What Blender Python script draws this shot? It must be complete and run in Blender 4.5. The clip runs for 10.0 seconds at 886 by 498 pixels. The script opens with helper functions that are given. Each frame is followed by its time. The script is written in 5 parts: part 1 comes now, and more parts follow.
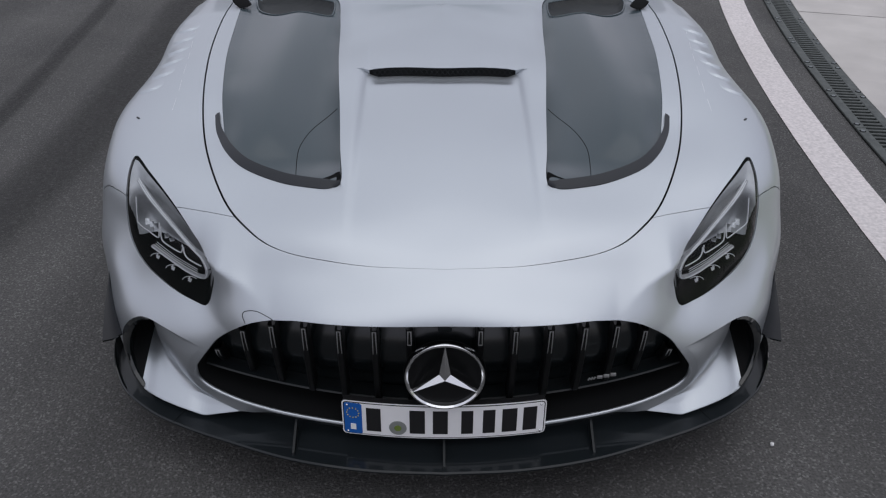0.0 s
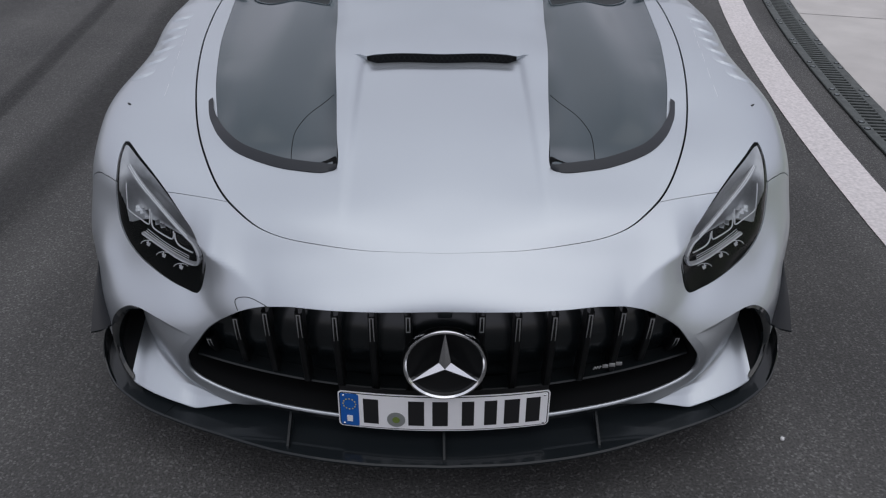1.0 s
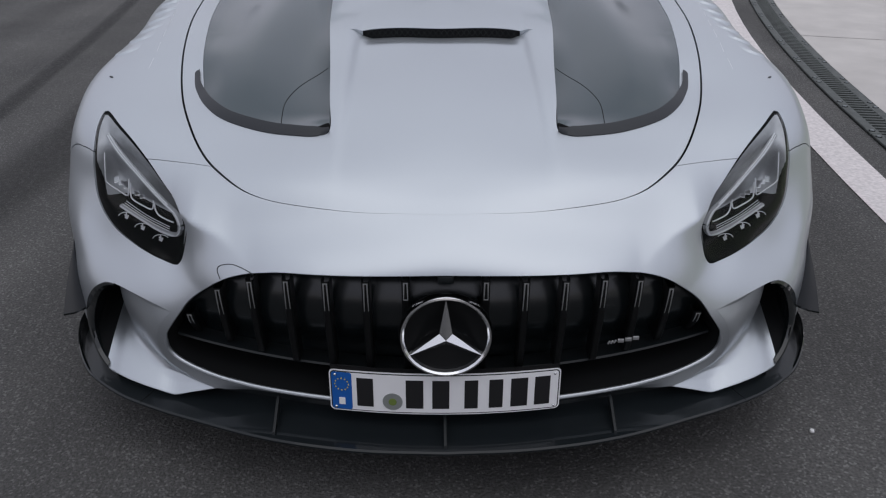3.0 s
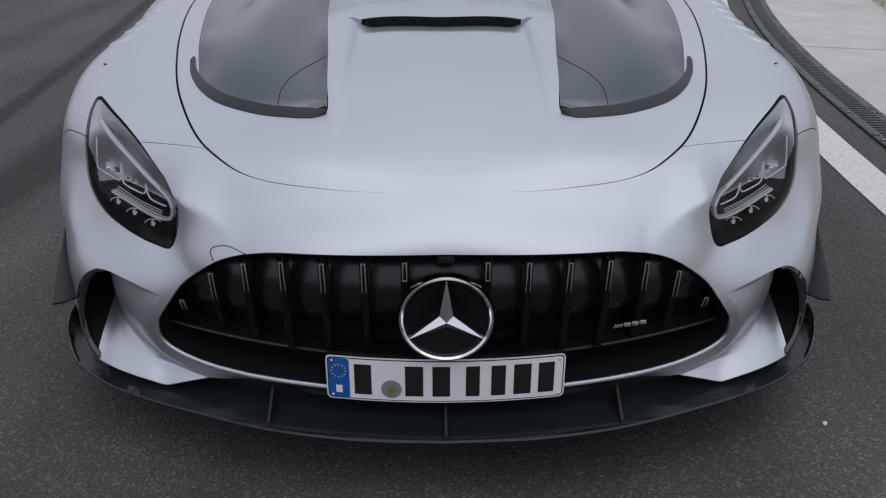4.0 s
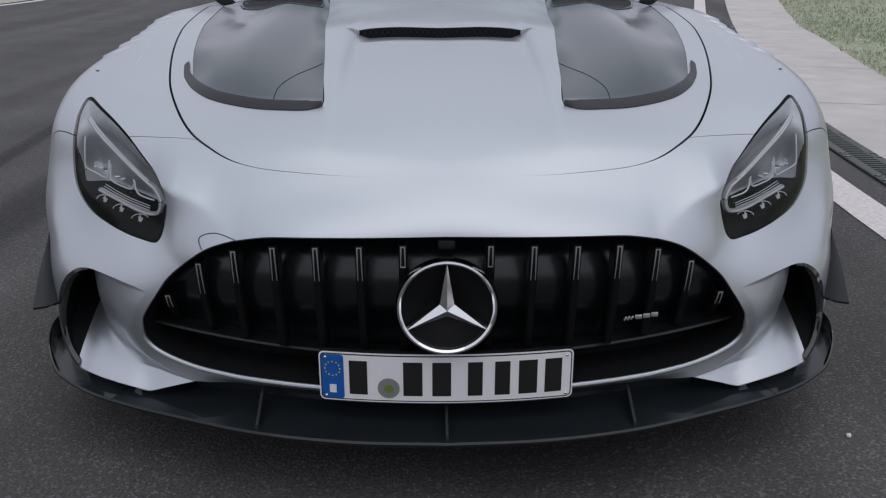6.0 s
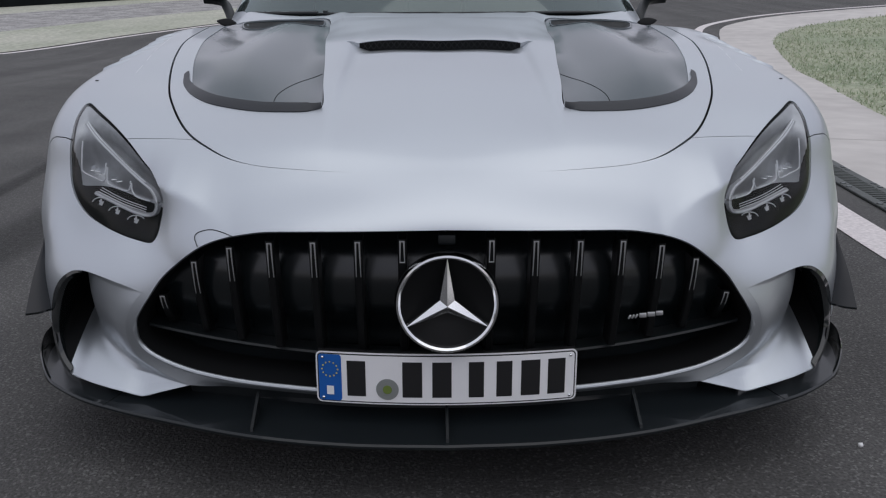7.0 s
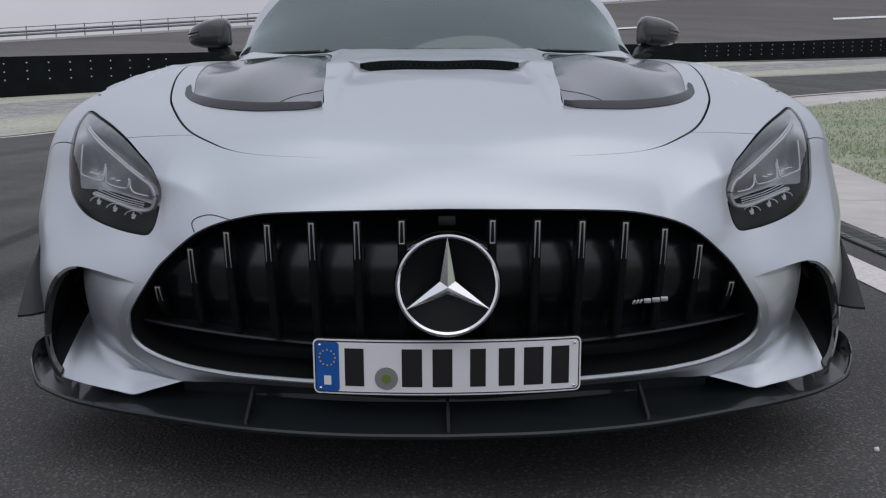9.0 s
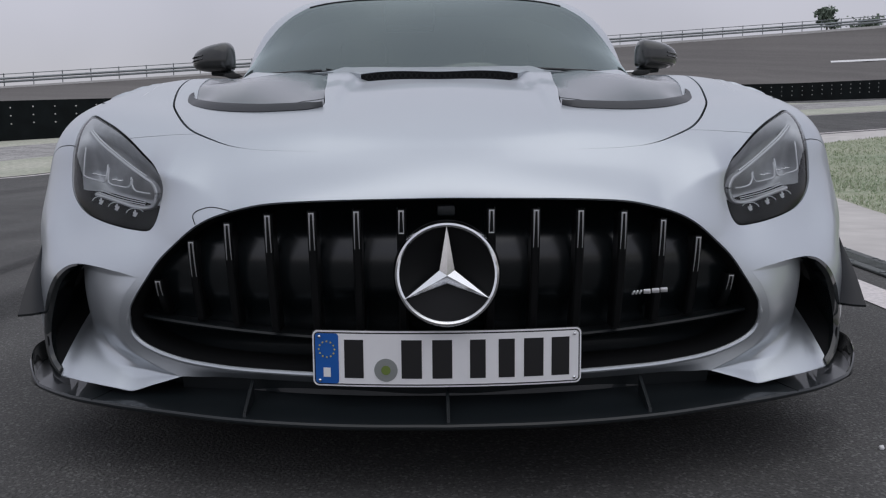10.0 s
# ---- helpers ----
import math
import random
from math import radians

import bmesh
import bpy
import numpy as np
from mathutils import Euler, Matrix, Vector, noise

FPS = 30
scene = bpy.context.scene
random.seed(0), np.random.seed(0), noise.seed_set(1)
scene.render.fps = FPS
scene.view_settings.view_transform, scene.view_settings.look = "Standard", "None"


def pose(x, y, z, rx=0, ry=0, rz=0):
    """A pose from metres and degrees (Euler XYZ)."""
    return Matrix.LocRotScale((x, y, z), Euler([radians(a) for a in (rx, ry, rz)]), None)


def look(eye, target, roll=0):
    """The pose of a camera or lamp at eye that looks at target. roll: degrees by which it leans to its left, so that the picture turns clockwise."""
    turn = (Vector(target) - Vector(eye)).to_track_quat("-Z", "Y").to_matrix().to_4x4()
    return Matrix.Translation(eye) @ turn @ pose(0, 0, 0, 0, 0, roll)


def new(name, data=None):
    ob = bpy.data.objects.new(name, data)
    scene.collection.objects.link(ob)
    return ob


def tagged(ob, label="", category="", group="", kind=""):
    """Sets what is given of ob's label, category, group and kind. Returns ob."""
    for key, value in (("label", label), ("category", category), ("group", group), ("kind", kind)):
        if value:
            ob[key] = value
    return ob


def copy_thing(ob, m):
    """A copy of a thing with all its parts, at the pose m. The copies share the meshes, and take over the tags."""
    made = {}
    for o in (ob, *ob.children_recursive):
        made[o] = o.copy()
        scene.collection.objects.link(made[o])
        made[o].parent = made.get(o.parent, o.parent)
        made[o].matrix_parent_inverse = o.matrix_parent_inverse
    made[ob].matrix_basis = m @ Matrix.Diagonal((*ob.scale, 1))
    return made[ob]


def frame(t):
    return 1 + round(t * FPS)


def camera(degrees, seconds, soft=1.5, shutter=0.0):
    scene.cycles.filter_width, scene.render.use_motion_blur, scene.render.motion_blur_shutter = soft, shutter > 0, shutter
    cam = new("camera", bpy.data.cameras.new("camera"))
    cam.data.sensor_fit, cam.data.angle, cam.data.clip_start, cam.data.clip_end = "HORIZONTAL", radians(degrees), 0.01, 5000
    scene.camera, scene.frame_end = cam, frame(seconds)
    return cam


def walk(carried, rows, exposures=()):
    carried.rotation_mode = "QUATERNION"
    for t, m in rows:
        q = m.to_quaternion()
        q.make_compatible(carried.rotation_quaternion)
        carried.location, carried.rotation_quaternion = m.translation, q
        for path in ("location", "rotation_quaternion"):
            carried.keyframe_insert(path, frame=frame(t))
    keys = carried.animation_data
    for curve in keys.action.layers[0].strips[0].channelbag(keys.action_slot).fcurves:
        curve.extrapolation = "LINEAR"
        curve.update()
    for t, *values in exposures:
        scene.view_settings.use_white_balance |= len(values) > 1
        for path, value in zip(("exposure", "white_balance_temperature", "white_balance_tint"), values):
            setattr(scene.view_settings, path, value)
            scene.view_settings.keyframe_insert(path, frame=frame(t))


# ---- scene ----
cam = camera(54.6, 10.0, soft=1.2)
PATH = [
    (0, (-0.016, -1.635, 1.736), (-0.005, 0.094, 0.731), 0.4),
    (0.5, (-0.018, -1.622, 1.695), (-0.005, 0.114, 0.701), 0.4),
    (1, (-0.018, -1.607, 1.642), (-0.004, 0.137, 0.662), 0.4),
    (1.5, (-0.019, -1.59, 1.572), (-0.005, 0.167, 0.616), 0.3),
    (2, (-0.019, -1.577, 1.517), (-0.005, 0.193, 0.585), 0.3),
    (2.5, (-0.019, -1.566, 1.456), (-0.004, 0.219, 0.553), 0.3),
    (4, (-0.018, -1.545, 1.287), (-0.004, 0.277, 0.463), 0.1),
    (4.5, (-0.019, -1.54, 1.239), (-0.003, 0.295, 0.444), 0.1),
    (5, (-0.022, -1.537, 1.182), (-0.003, 0.317, 0.431), 0.0),
    (5.5, (-0.023, -1.534, 1.132), (-0.003, 0.338, 0.429), -0.0),
    (7, (-0.022, -1.537, 0.97), (-0.003, 0.389, 0.43), -0.1),
    (7.5, (-0.022, -1.539, 0.923), (-0.003, 0.399, 0.433), -0.1),
    (8, (-0.023, -1.546, 0.868), (-0.002, 0.406, 0.433), -0.2),
    (8.5, (-0.024, -1.551, 0.821), (-0.003, 0.41, 0.432), -0.3),
    (9, (-0.023, -1.559, 0.768), (-0.003, 0.412, 0.429), -0.3),
    (9.5, (-0.022, -1.567, 0.718), (-0.003, 0.412, 0.428), -0.4),
    (10, (-0.018, -1.579, 0.67), (-0.003, 0.407, 0.43), -0.5),
]
walk(cam, [(t, look(eye, target, roll)) for t, eye, target, roll in PATH])

# ---------------------------------------------------------------- world and light
world = bpy.data.worlds.new("overcast_sky")
scene.world = world
world.use_nodes = True
wn, wl = world.node_tree.nodes, world.node_tree.links
wn.clear()
w_out = wn.new("ShaderNodeOutputWorld")
w_add = wn.new("ShaderNodeAddShader")
sky = wn.new("ShaderNodeTexSky")
sky.sky_type, sky.sun_disc = "NISHITA", False
sky.sun_elevation, sky.sun_rotation = radians(74), radians(135)
sky_bg = wn.new("ShaderNodeBackground")
sky_bg.inputs["Strength"].default_value = 0.02
wl.new(sky.outputs[0], sky_bg.inputs["Color"])
w_co = wn.new("ShaderNodeTexCoord")
w_sep = wn.new("ShaderNodeSeparateXYZ")
wl.new(w_co.outputs["Generated"], w_sep.inputs[0])
w_ramp = wn.new("ShaderNodeValToRGB")
w_ramp.color_ramp.elements[0].position, w_ramp.color_ramp.elements[0].color = 0.0, (0.375, 0.352, 0.388, 1)
w_ramp.color_ramp.elements[1].position, w_ramp.color_ramp.elements[1].color = 0.9, (0.672, 0.688, 0.757, 1)
w_low = w_ramp.color_ramp.elements.new(0.20)
w_low.color = (0.500, 0.486, 0.545, 1)
wl.new(w_sep.outputs["Z"], w_ramp.inputs[0])
w_noise = wn.new("ShaderNodeTexNoise")
w_noise.inputs["Scale"].default_value, w_noise.inputs["Detail"].default_value = 2.2, 4
wl.new(w_co.outputs["Generated"], w_noise.inputs["Vector"])
w_mul = wn.new("ShaderNodeMix")
w_mul.data_type, w_mul.blend_type = "RGBA", "OVERLAY"
w_mul.inputs[0].default_value = 0.38
wl.new(w_ramp.outputs[0], w_mul.inputs[6])
wl.new(w_noise.outputs["Fac"], w_mul.inputs[7])
cloud_bg = wn.new("ShaderNodeBackground")
cloud_bg.inputs["Strength"].default_value = 1.0
wl.new(w_mul.outputs[2], cloud_bg.inputs["Color"])
wl.new(sky_bg.outputs[0], w_add.inputs[0])
wl.new(cloud_bg.outputs[0], w_add.inputs[1])
wl.new(w_add.outputs[0], w_out.inputs[0])

sun_data = bpy.data.lights.new("sun", "SUN")
sun_data.energy, sun_data.angle, sun_data.color = 0.5, radians(80), (1.0, 0.97, 0.93)
sun = new("sun", sun_data)
sun.matrix_world = look((0, 0, 20), (-4.1, 4.8, 0))


# ---------------------------------------------------------------- materials
def mat(name, color, rough=0.5, metal=0.0, coat=0.0, coat_rough=0.05, vary=0.0, vary_scale=6.0, bump=0.0, bump_scale=60.0,
        rough_vary=0.0, spec=0.5, transmission=0.0, ior=1.45, alpha=1.0, fine=0.0, fine_scale=200.0):
    m = bpy.data.materials.new(name)
    m.use_nodes = True
    n, l = m.node_tree.nodes, m.node_tree.links
    b = n["Principled BSDF"]
    b.inputs["Base Color"].default_value = (*color, 1)
    b.inputs["Roughness"].default_value = rough
    b.inputs["Metallic"].default_value = metal
    b.inputs["Coat Weight"].default_value = coat
    b.inputs["Coat Roughness"].default_value = coat_rough
    b.inputs["Specular IOR Level"].default_value = spec
    b.inputs["Transmission Weight"].default_value = transmission
    b.inputs["IOR"].default_value = ior
    b.inputs["Alpha"].default_value = alpha
    co = n.new("ShaderNodeTexCoord")

    def noise_tex(scale, detail=4):
        t = n.new("ShaderNodeTexNoise")
        t.inputs["Scale"].default_value, t.inputs["Detail"].default_value = scale, detail
        l.new(co.outputs["Object"], t.inputs["Vector"])
        return t
    last = None
    for amount, scale in ((vary, vary_scale), (fine, fine_scale)):
        if amount:
            t = noise_tex(scale)
            r = n.new("ShaderNodeMapRange")
            r.inputs[1].default_value, r.inputs[2].default_value = 0.3, 0.7
            r.inputs[3].default_value, r.inputs[4].default_value = 1 - amount, 1 + amount
            l.new(t.outputs["Fac"], r.inputs[0])
            mx = n.new("ShaderNodeMix")
            mx.data_type, mx.blend_type = "RGBA", "MULTIPLY"
            mx.inputs[0].default_value = 1
            mx.inputs[6].default_value = (*color, 1)
            if last:
                l.new(last.outputs[2], mx.inputs[6])
            l.new(r.outputs[0], mx.inputs[7])
            last = mx
    if last:
        l.new(last.outputs[2], b.inputs["Base Color"])
    if rough_vary:
        t = noise_tex(vary_scale * 2.3)
        r = n.new("ShaderNodeMapRange")
        r.inputs[3].default_value, r.inputs[4].default_value = max(0.02, rough - rough_vary), rough + rough_vary
        l.new(t.outputs["Fac"], r.inputs[0])
        l.new(r.outputs[0], b.inputs["Roughness"])
    if bump:
        t = noise_tex(bump_scale, 5)
        bp = n.new("ShaderNodeBump")
        bp.inputs["Strength"].default_value, bp.inputs["Distance"].default_value = min(1.0, bump), 0.004
        l.new(t.outputs["Fac"], bp.inputs["Height"])
        l.new(bp.outputs[0], b.inputs["Normal"])
    return m


PAINT = mat("silver_metallic_paint", (0.550, 0.586, 0.620), 0.42, 0.90, 0.45, 0.04, fine=0.05, fine_scale=1800, rough_vary=0.02)
GLOSS = mat("gloss_black", (0.009, 0.012, 0.013), 0.12, 0, 0.6, 0.05, rough_vary=0.04)
SATIN = mat("satin_black_plastic", (0.009, 0.012, 0.0135), 0.45, vary=0.15, rough_vary=0.08)
GRILLE_BACK = mat("grille_back_black", (0.007, 0.010, 0.0115), 0.25, 0, 0.5, 0.2, spec=0.5, rough_vary=0.03)
BLADE = mat("grille_bar_black", (0.007, 0.0075, 0.008), 0.32, spec=0.30, rough_vary=0.04)
VOID = mat("matt_black_inner", (0.008, 0.0085, 0.009), 0.9, spec=0.15)
CANARD = mat("dark_grey_carbon_wing", (0.018, 0.021, 0.026), 0.40, rough_vary=0.05)
WINGLET = mat("winglet_black", (0.014, 0.015, 0.018), 0.38, rough_vary=0.05)
CHROME = mat("chrome", (0.86, 0.87, 0.88), 0.12, 1.0, rough_vary=0.03)
CHROME_DARK = mat("satin_chrome", (0.86, 0.87, 0.88), 0.34, 1.0)
RUBBER = mat("tyre_rubber", (0.02, 0.02, 0.02), 0.75, bump=0.2, bump_scale=120)
RIM = mat("dark_rim", (0.05, 0.05, 0.055), 0.3, 0.8)
LAMP_DARK = mat("lamp_housing", (0.006, 0.007, 0.007), 0.4, 0.0, rough_vary=0.05, spec=0.03)
LAMP_GREY = mat("lamp_reflector", (0.50, 0.515, 0.53), 0.55, 0.9, vary=0.12, vary_scale=25)
LAMP_WHITE = mat("lamp_light_guide", (0.68, 0.70, 0.72), 0.25, 0.0, 0.5)
LAMP_GUIDE = mat("lamp_frame_grey", (0.36, 0.37, 0.385), 0.35, 0.0, 0.3)
PLATE_WHITE = mat("plate_white", (0.86, 0.86, 0.87), 0.4, vary=0.02, vary_scale=20)
PLATE_BLACK = mat("plate_black", (0.015, 0.015, 0.016), 0.45)
PLATE_BLUE = mat("plate_blue", (0.012, 0.11, 0.42), 0.4, vary=0.04, vary_scale=30)
PLATE_YELLOW = mat("plate_yellow", (0.7, 0.55, 0.08), 0.5)
SEAL = mat("plate_seal", (0.34, 0.36, 0.35), 0.35, 0.4)
SEAL_GREEN = mat("plate_seal_mark", (0.16, 0.22, 0.05), 0.5)
INTERIOR = mat("dark_interior", (0.007, 0.008, 0.008), 0.9, spec=0.03, vary=0.2)


def carbon_mat(name, color, rough, coat=1.0, coat_rough=0.08):
    m = mat(name, color, rough, 0, coat, coat_rough, spec=0.2)
    n, l = m.node_tree.nodes, m.node_tree.links
    co = n.new("ShaderNodeTexCoord")
    ch = n.new("ShaderNodeTexChecker")
    ch.inputs["Scale"].default_value = 420
    ch.inputs["Color1"].default_value = (*[c * 0.93 for c in color], 1)
    ch.inputs["Color2"].default_value = (*[c * 1.07 for c in color], 1)
    l.new(co.outputs["Object"], ch.inputs["Vector"])
    l.new(ch.outputs[0], n["Principled BSDF"].inputs["Base Color"])
    return m


CARBON = carbon_mat("gloss_carbon_fibre", (0.010, 0.013, 0.015), 0.34, 0.5, 0.03)
VENT = carbon_mat("satin_carbon_cover", (0.036, 0.056, 0.066), 0.32, 1.0, 0.16)
MIRROR_CASE = carbon_mat("mirror_carbon", (0.03, 0.032, 0.032), 0.3)


def glass_mat(name, tint, through_amount, rough=0.02, ior=1.5, gloss=(1, 1, 1)):
    """Thin pane: mostly clear, with a mirror-like gloss."""
    m = bpy.data.materials.new(name)
    m.use_nodes = True
    n, l = m.node_tree.nodes, m.node_tree.links
    n.clear()
    out = n.new("ShaderNodeOutputMaterial")
    mix = n.new("ShaderNodeMixShader")
    tr = n.new("ShaderNodeBsdfTransparent")
    tr.inputs[0].default_value = (*tint, 1)
    gl = n.new("ShaderNodeBsdfGlossy")
    gl.inputs["Roughness"].default_value = rough
    gl.inputs[0].default_value = (*gloss, 1)
    fr = n.new("ShaderNodeFresnel")
    fr.inputs[0].default_value = ior
    ad = n.new("ShaderNodeMath")
    ad.operation = "ADD"
    ad.inputs[1].default_value = through_amount
    l.new(fr.outputs[0], ad.inputs[0])
    l.new(ad.outputs[0], mix.inputs[0])
    l.new(tr.outputs[0], mix.inputs[1])
    l.new(gl.outputs[0], mix.inputs[2])
    l.new(mix.outputs[0], out.inputs[0])
    return m


LENS = glass_mat("headlight_lens", (0.92, 0.93, 0.94), 0.0, 0.02, 1.23)
PANE = glass_mat("tinted_window_glass", (0.36, 0.43, 0.42), 0.105, 0.02, 1.5, (0.80, 0.93, 0.92))
REAR_PANE = glass_mat("rear_window_glass", (0.85, 0.88, 0.88), 0.0)


# ---------------------------------------------------------------- mesh helpers
def mesh_of(name, verts, faces, material, smooth=True):
    me = bpy.data.meshes.new(name)
    me.from_pydata([tuple(map(float, v)) for v in verts], [], [tuple(map(int, f)) for f in faces])
    me.materials.append(material)
    if smooth:
        me.shade_smooth()
    me.update()
    return me


def put(name, me, parent=None, label="", category="", group="", kind=""):
    ob = new(name, me)
    if parent is not None:
        ob.parent = parent
    return tagged(ob, label, category, group, kind)


def part(name, bm, material, parent, label="", smooth=True, sharp=35):
    me = bpy.data.meshes.new(name)
    bmesh.ops.recalc_face_normals(bm, faces=bm.faces)
    bm.to_mesh(me)
    bm.free()
    me.materials.append(material)
    if smooth:
        me.shade_smooth()
        me.set_sharp_from_angle(angle=radians(sharp))
    return put(name, me, parent, label)


def box_bm(sx, sy, sz, bevel=0.0, m=None, segments=2):
    bm = bmesh.new()
    bmesh.ops.create_cube(bm, size=1.0)
    bmesh.ops.scale(bm, vec=(sx, sy, sz), verts=bm.verts)
    if bevel:
        bmesh.ops.bevel(bm, geom=list(bm.edges), offset=bevel, segments=segments, profile=0.5, affect="EDGES")
    if m is not None:
        bmesh.ops.transform(bm, matrix=m, verts=bm.verts)
    return bm


def catmull(pts, n=8, closed=False):
    """Smooth curve through pts, n steps to a span."""
    p = np.array(pts, float)
    if closed:
        q = np.vstack([p[-1:], p, p[:2]])
    else:
        q = np.vstack([2 * p[0] - p[1], p, 2 * p[-1] - p[-2]])
    out = []
    for i in range(1, len(q) - 2):
        a, b, c, d = q[i - 1], q[i], q[i + 1], q[i + 2]
        for k in range(n):
            t = k / n
            out.append(0.5 * (2 * b + (c - a) * t + (2 * a - 5 * b + 4 * c - d) * t * t + (3 * b - a - 3 * c + d) * t ** 3))
    if not closed:
        out.append(p[-1])
    return np.array(out)


def signed(pts, poly):
    """Distance of 2D points to a closed polygon, positive inside."""
    poly = np.asarray(poly, float)
    a, b = poly, np.roll(poly, -1, axis=0)
    out = np.empty(len(pts))
    for s in range(0, len(pts), 20000):
        p = pts[s:s + 20000, None, :]
        d = b - a
        t = np.clip(((p - a) * d).sum(2) / np.maximum((d * d).sum(1), 1e-12), 0, 1)
        q = a + t[..., None] * d
        dist = np.sqrt(((p - q) ** 2).sum(2)).min(1)
        px, py = p[..., 0], p[..., 1]
        up = (a[:, 1] > py) != (b[:, 1] > py)
        den = np.where(d[:, 1] == 0, 1e-12, d[:, 1])
        cross = up & (px < d[:, 0] * (py - a[:, 1]) / den + a[:, 0])
        ins = cross.sum(1) % 2 == 1
        out[s:s + 20000] = np.where(ins, dist, -dist)
    return out


def clip(V, Fs, g):
    """The part of a mesh where g (one value a vertex) is above 0, cut cleanly along g = 0."""
    V = np.asarray(V, float)
    inside = g > 0
    verts, extra, faces = list(range(len(V))), [], []
    cache = {}

    def cut(i, j):
        key = (i, j) if i < j else (j, i)
        if key not in cache:
            t = g[i] / (g[i] - g[j])
            t = min(max(t, 0.02), 0.98)
            extra.append(V[i] + t * (V[j] - V[i]))
            cache[key] = len(V) + len(extra) - 1
        return cache[key]
    for f in Fs:
        k = sum(1 for i in f if inside[i])
        if k == len(f):
            faces.append(tuple(f))
        elif k:
            poly = []
            for a, b in zip(f, (*f[1:], f[0])):
                if inside[a]:
                    poly.append(a)
                if inside[a] != inside[b]:
                    poly.append(cut(a, b))
            if len(poly) > 2:
                faces.append(tuple(poly))
    allv = np.vstack([V, extra]) if extra else V
    used = sorted({i for f in faces for i in f})
    remap = {o: n for n, o in enumerate(used)}
    return (allv[used] if used else np.zeros((0, 3))), [tuple(remap[i] for i in f) for f in faces]


def panel(name, V, Fs, material, parent, label="", flange=0.012, lift=0.0):
    """A body panel with its cut edges turned inwards."""
    me0 = bpy.data.meshes.new(name)
    me0.from_pydata([tuple(v) for v in V.tolist()], [], Fs)
    bm = bmesh.new()
    bm.from_mesh(me0)
    bpy.data.meshes.remove(me0)
    bmesh.ops.remove_doubles(bm, verts=bm.verts, dist=0.00005)
    bm.normal_update()
    bm.verts.index_update()
    normals = {v: v.normal.copy() for v in bm.verts}
    bm.verts.ensure_lookup_table()
    if flange:
        edges = [e for e in bm.edges if e.is_boundary and max(abs(v.co.x) for v in e.verts) > -1]
        for e in edges:
            e.smooth = False
        ret = bmesh.ops.extrude_edge_only(bm, edges=edges)
        made = {q for q in ret["geom"] if isinstance(q, bmesh.types.BMVert)}
        for v in made:
            src = next((e.other_vert(v) for e in v.link_edges if e.other_vert(v) not in made), None)
            if src is not None:
                v.co -= normals.get(src, src.normal) * flange
    me = bpy.data.meshes.new(name)
    bm.to_mesh(me)
    bm.free()
    me.materials.append(material)
    me.shade_smooth()
    return put(name, me, parent, label)


def tube_bm(points, radius, sides=8, flat=1.0, cap=True):
    """A round bar along points."""
    P = [Vector(p) for p in points]
    bm = bmesh.new()
    rings = []
    up = Vector((0, 0, 1))
    for i, p in enumerate(P):
        d = (P[min(i + 1, len(P) - 1)] - P[max(i - 1, 0)]).normalized()
        ref = up if abs(d.dot(up)) < 0.95 else Vector((0, 1, 0))
        s = d.cross(ref).normalized()
        u = s.cross(d)
        r = radius[i] if isinstance(radius, (list, tuple)) else radius
        rings.append([bm.verts.new(p + s * (r * math.cos(2 * math.pi * k / sides)) + u * (r * flat * math.sin(2 * math.pi * k / sides))) for k in range(sides)])
    for a, b in zip(rings, rings[1:]):
        for k in range(sides):
            bm.faces.new((a[k], a[(k + 1) % sides], b[(k + 1) % sides], b[k]))
    if cap:
        bm.faces.new(rings[0][::-1])
        bm.faces.new(rings[-1])
    return bm


def loft_bm(rows, close=False):
    """Faces between rows of equal numbers of points."""
    bm = bmesh.new()
    R = [[bm.verts.new(tuple(map(float, p))) for p in row] for row in rows]
    for a, b in zip(R, R[1:]):
        n = len(a)
        for k in range(n if close else n - 1):
            bm.faces.new((a[k], a[(k + 1) % n], b[(k + 1) % n], b[k]))
    return bm


def ground_z(x, y):
    """Height of the land: level round the car, rising gently far behind it."""
    s = np.minimum(np.asarray(y) + 0.35 * np.asarray(x) - 14.0, 60.0)
    return 0.065 * (0.5 * (s + np.sqrt(s * s + 4.0))) - 0.065 * 0.5 * (-14 + math.sqrt(200.0)) * 1.0


def smoothstep(a, b, x):
    t = np.clip((np.asarray(x, float) - a) / (b - a), 0, 1)
    return t * t * (3 - 2 * t)


# ---------------------------------------------------------------- the car's skin
# Lines plan of the nose: distance from a pivot inside the car, by elevation (rows) and by turn from straight ahead (columns).
PIVOT_Y, PIVOT_Z = 1.5, 0.25
TURN = np.array([0, 12, 24, 36, 48, 60, 75, 90.0])
RISE_LOW = [
    (-8, 1.460, 1.463, 1.448, 1.390, 1.270, 1.140, 1.028, 0.924),
    (-4, 1.458, 1.449, 1.486, 1.478, 1.299, 1.155, 1.039, 0.925),
    (0, 1.464, 1.467, 1.473, 1.483, 1.341, 1.191, 1.052, 0.926),
    (3, 1.471, 1.479, 1.493, 1.480, 1.354, 1.186, 1.053, 0.938),
    (6, 1.486, 1.498, 1.501, 1.478, 1.353, 1.172, 1.050, 0.946),
    (9, 1.499, 1.540, 1.486, 1.440, 1.373, 1.170, 1.047, 0.950),
    (12, 1.531, 1.534, 1.452, 1.420, 1.377, 1.180, 1.050, 0.955),
    (15, 1.484, 1.461, 1.440, 1.408, 1.378, 1.195, 1.057, 0.966),
]
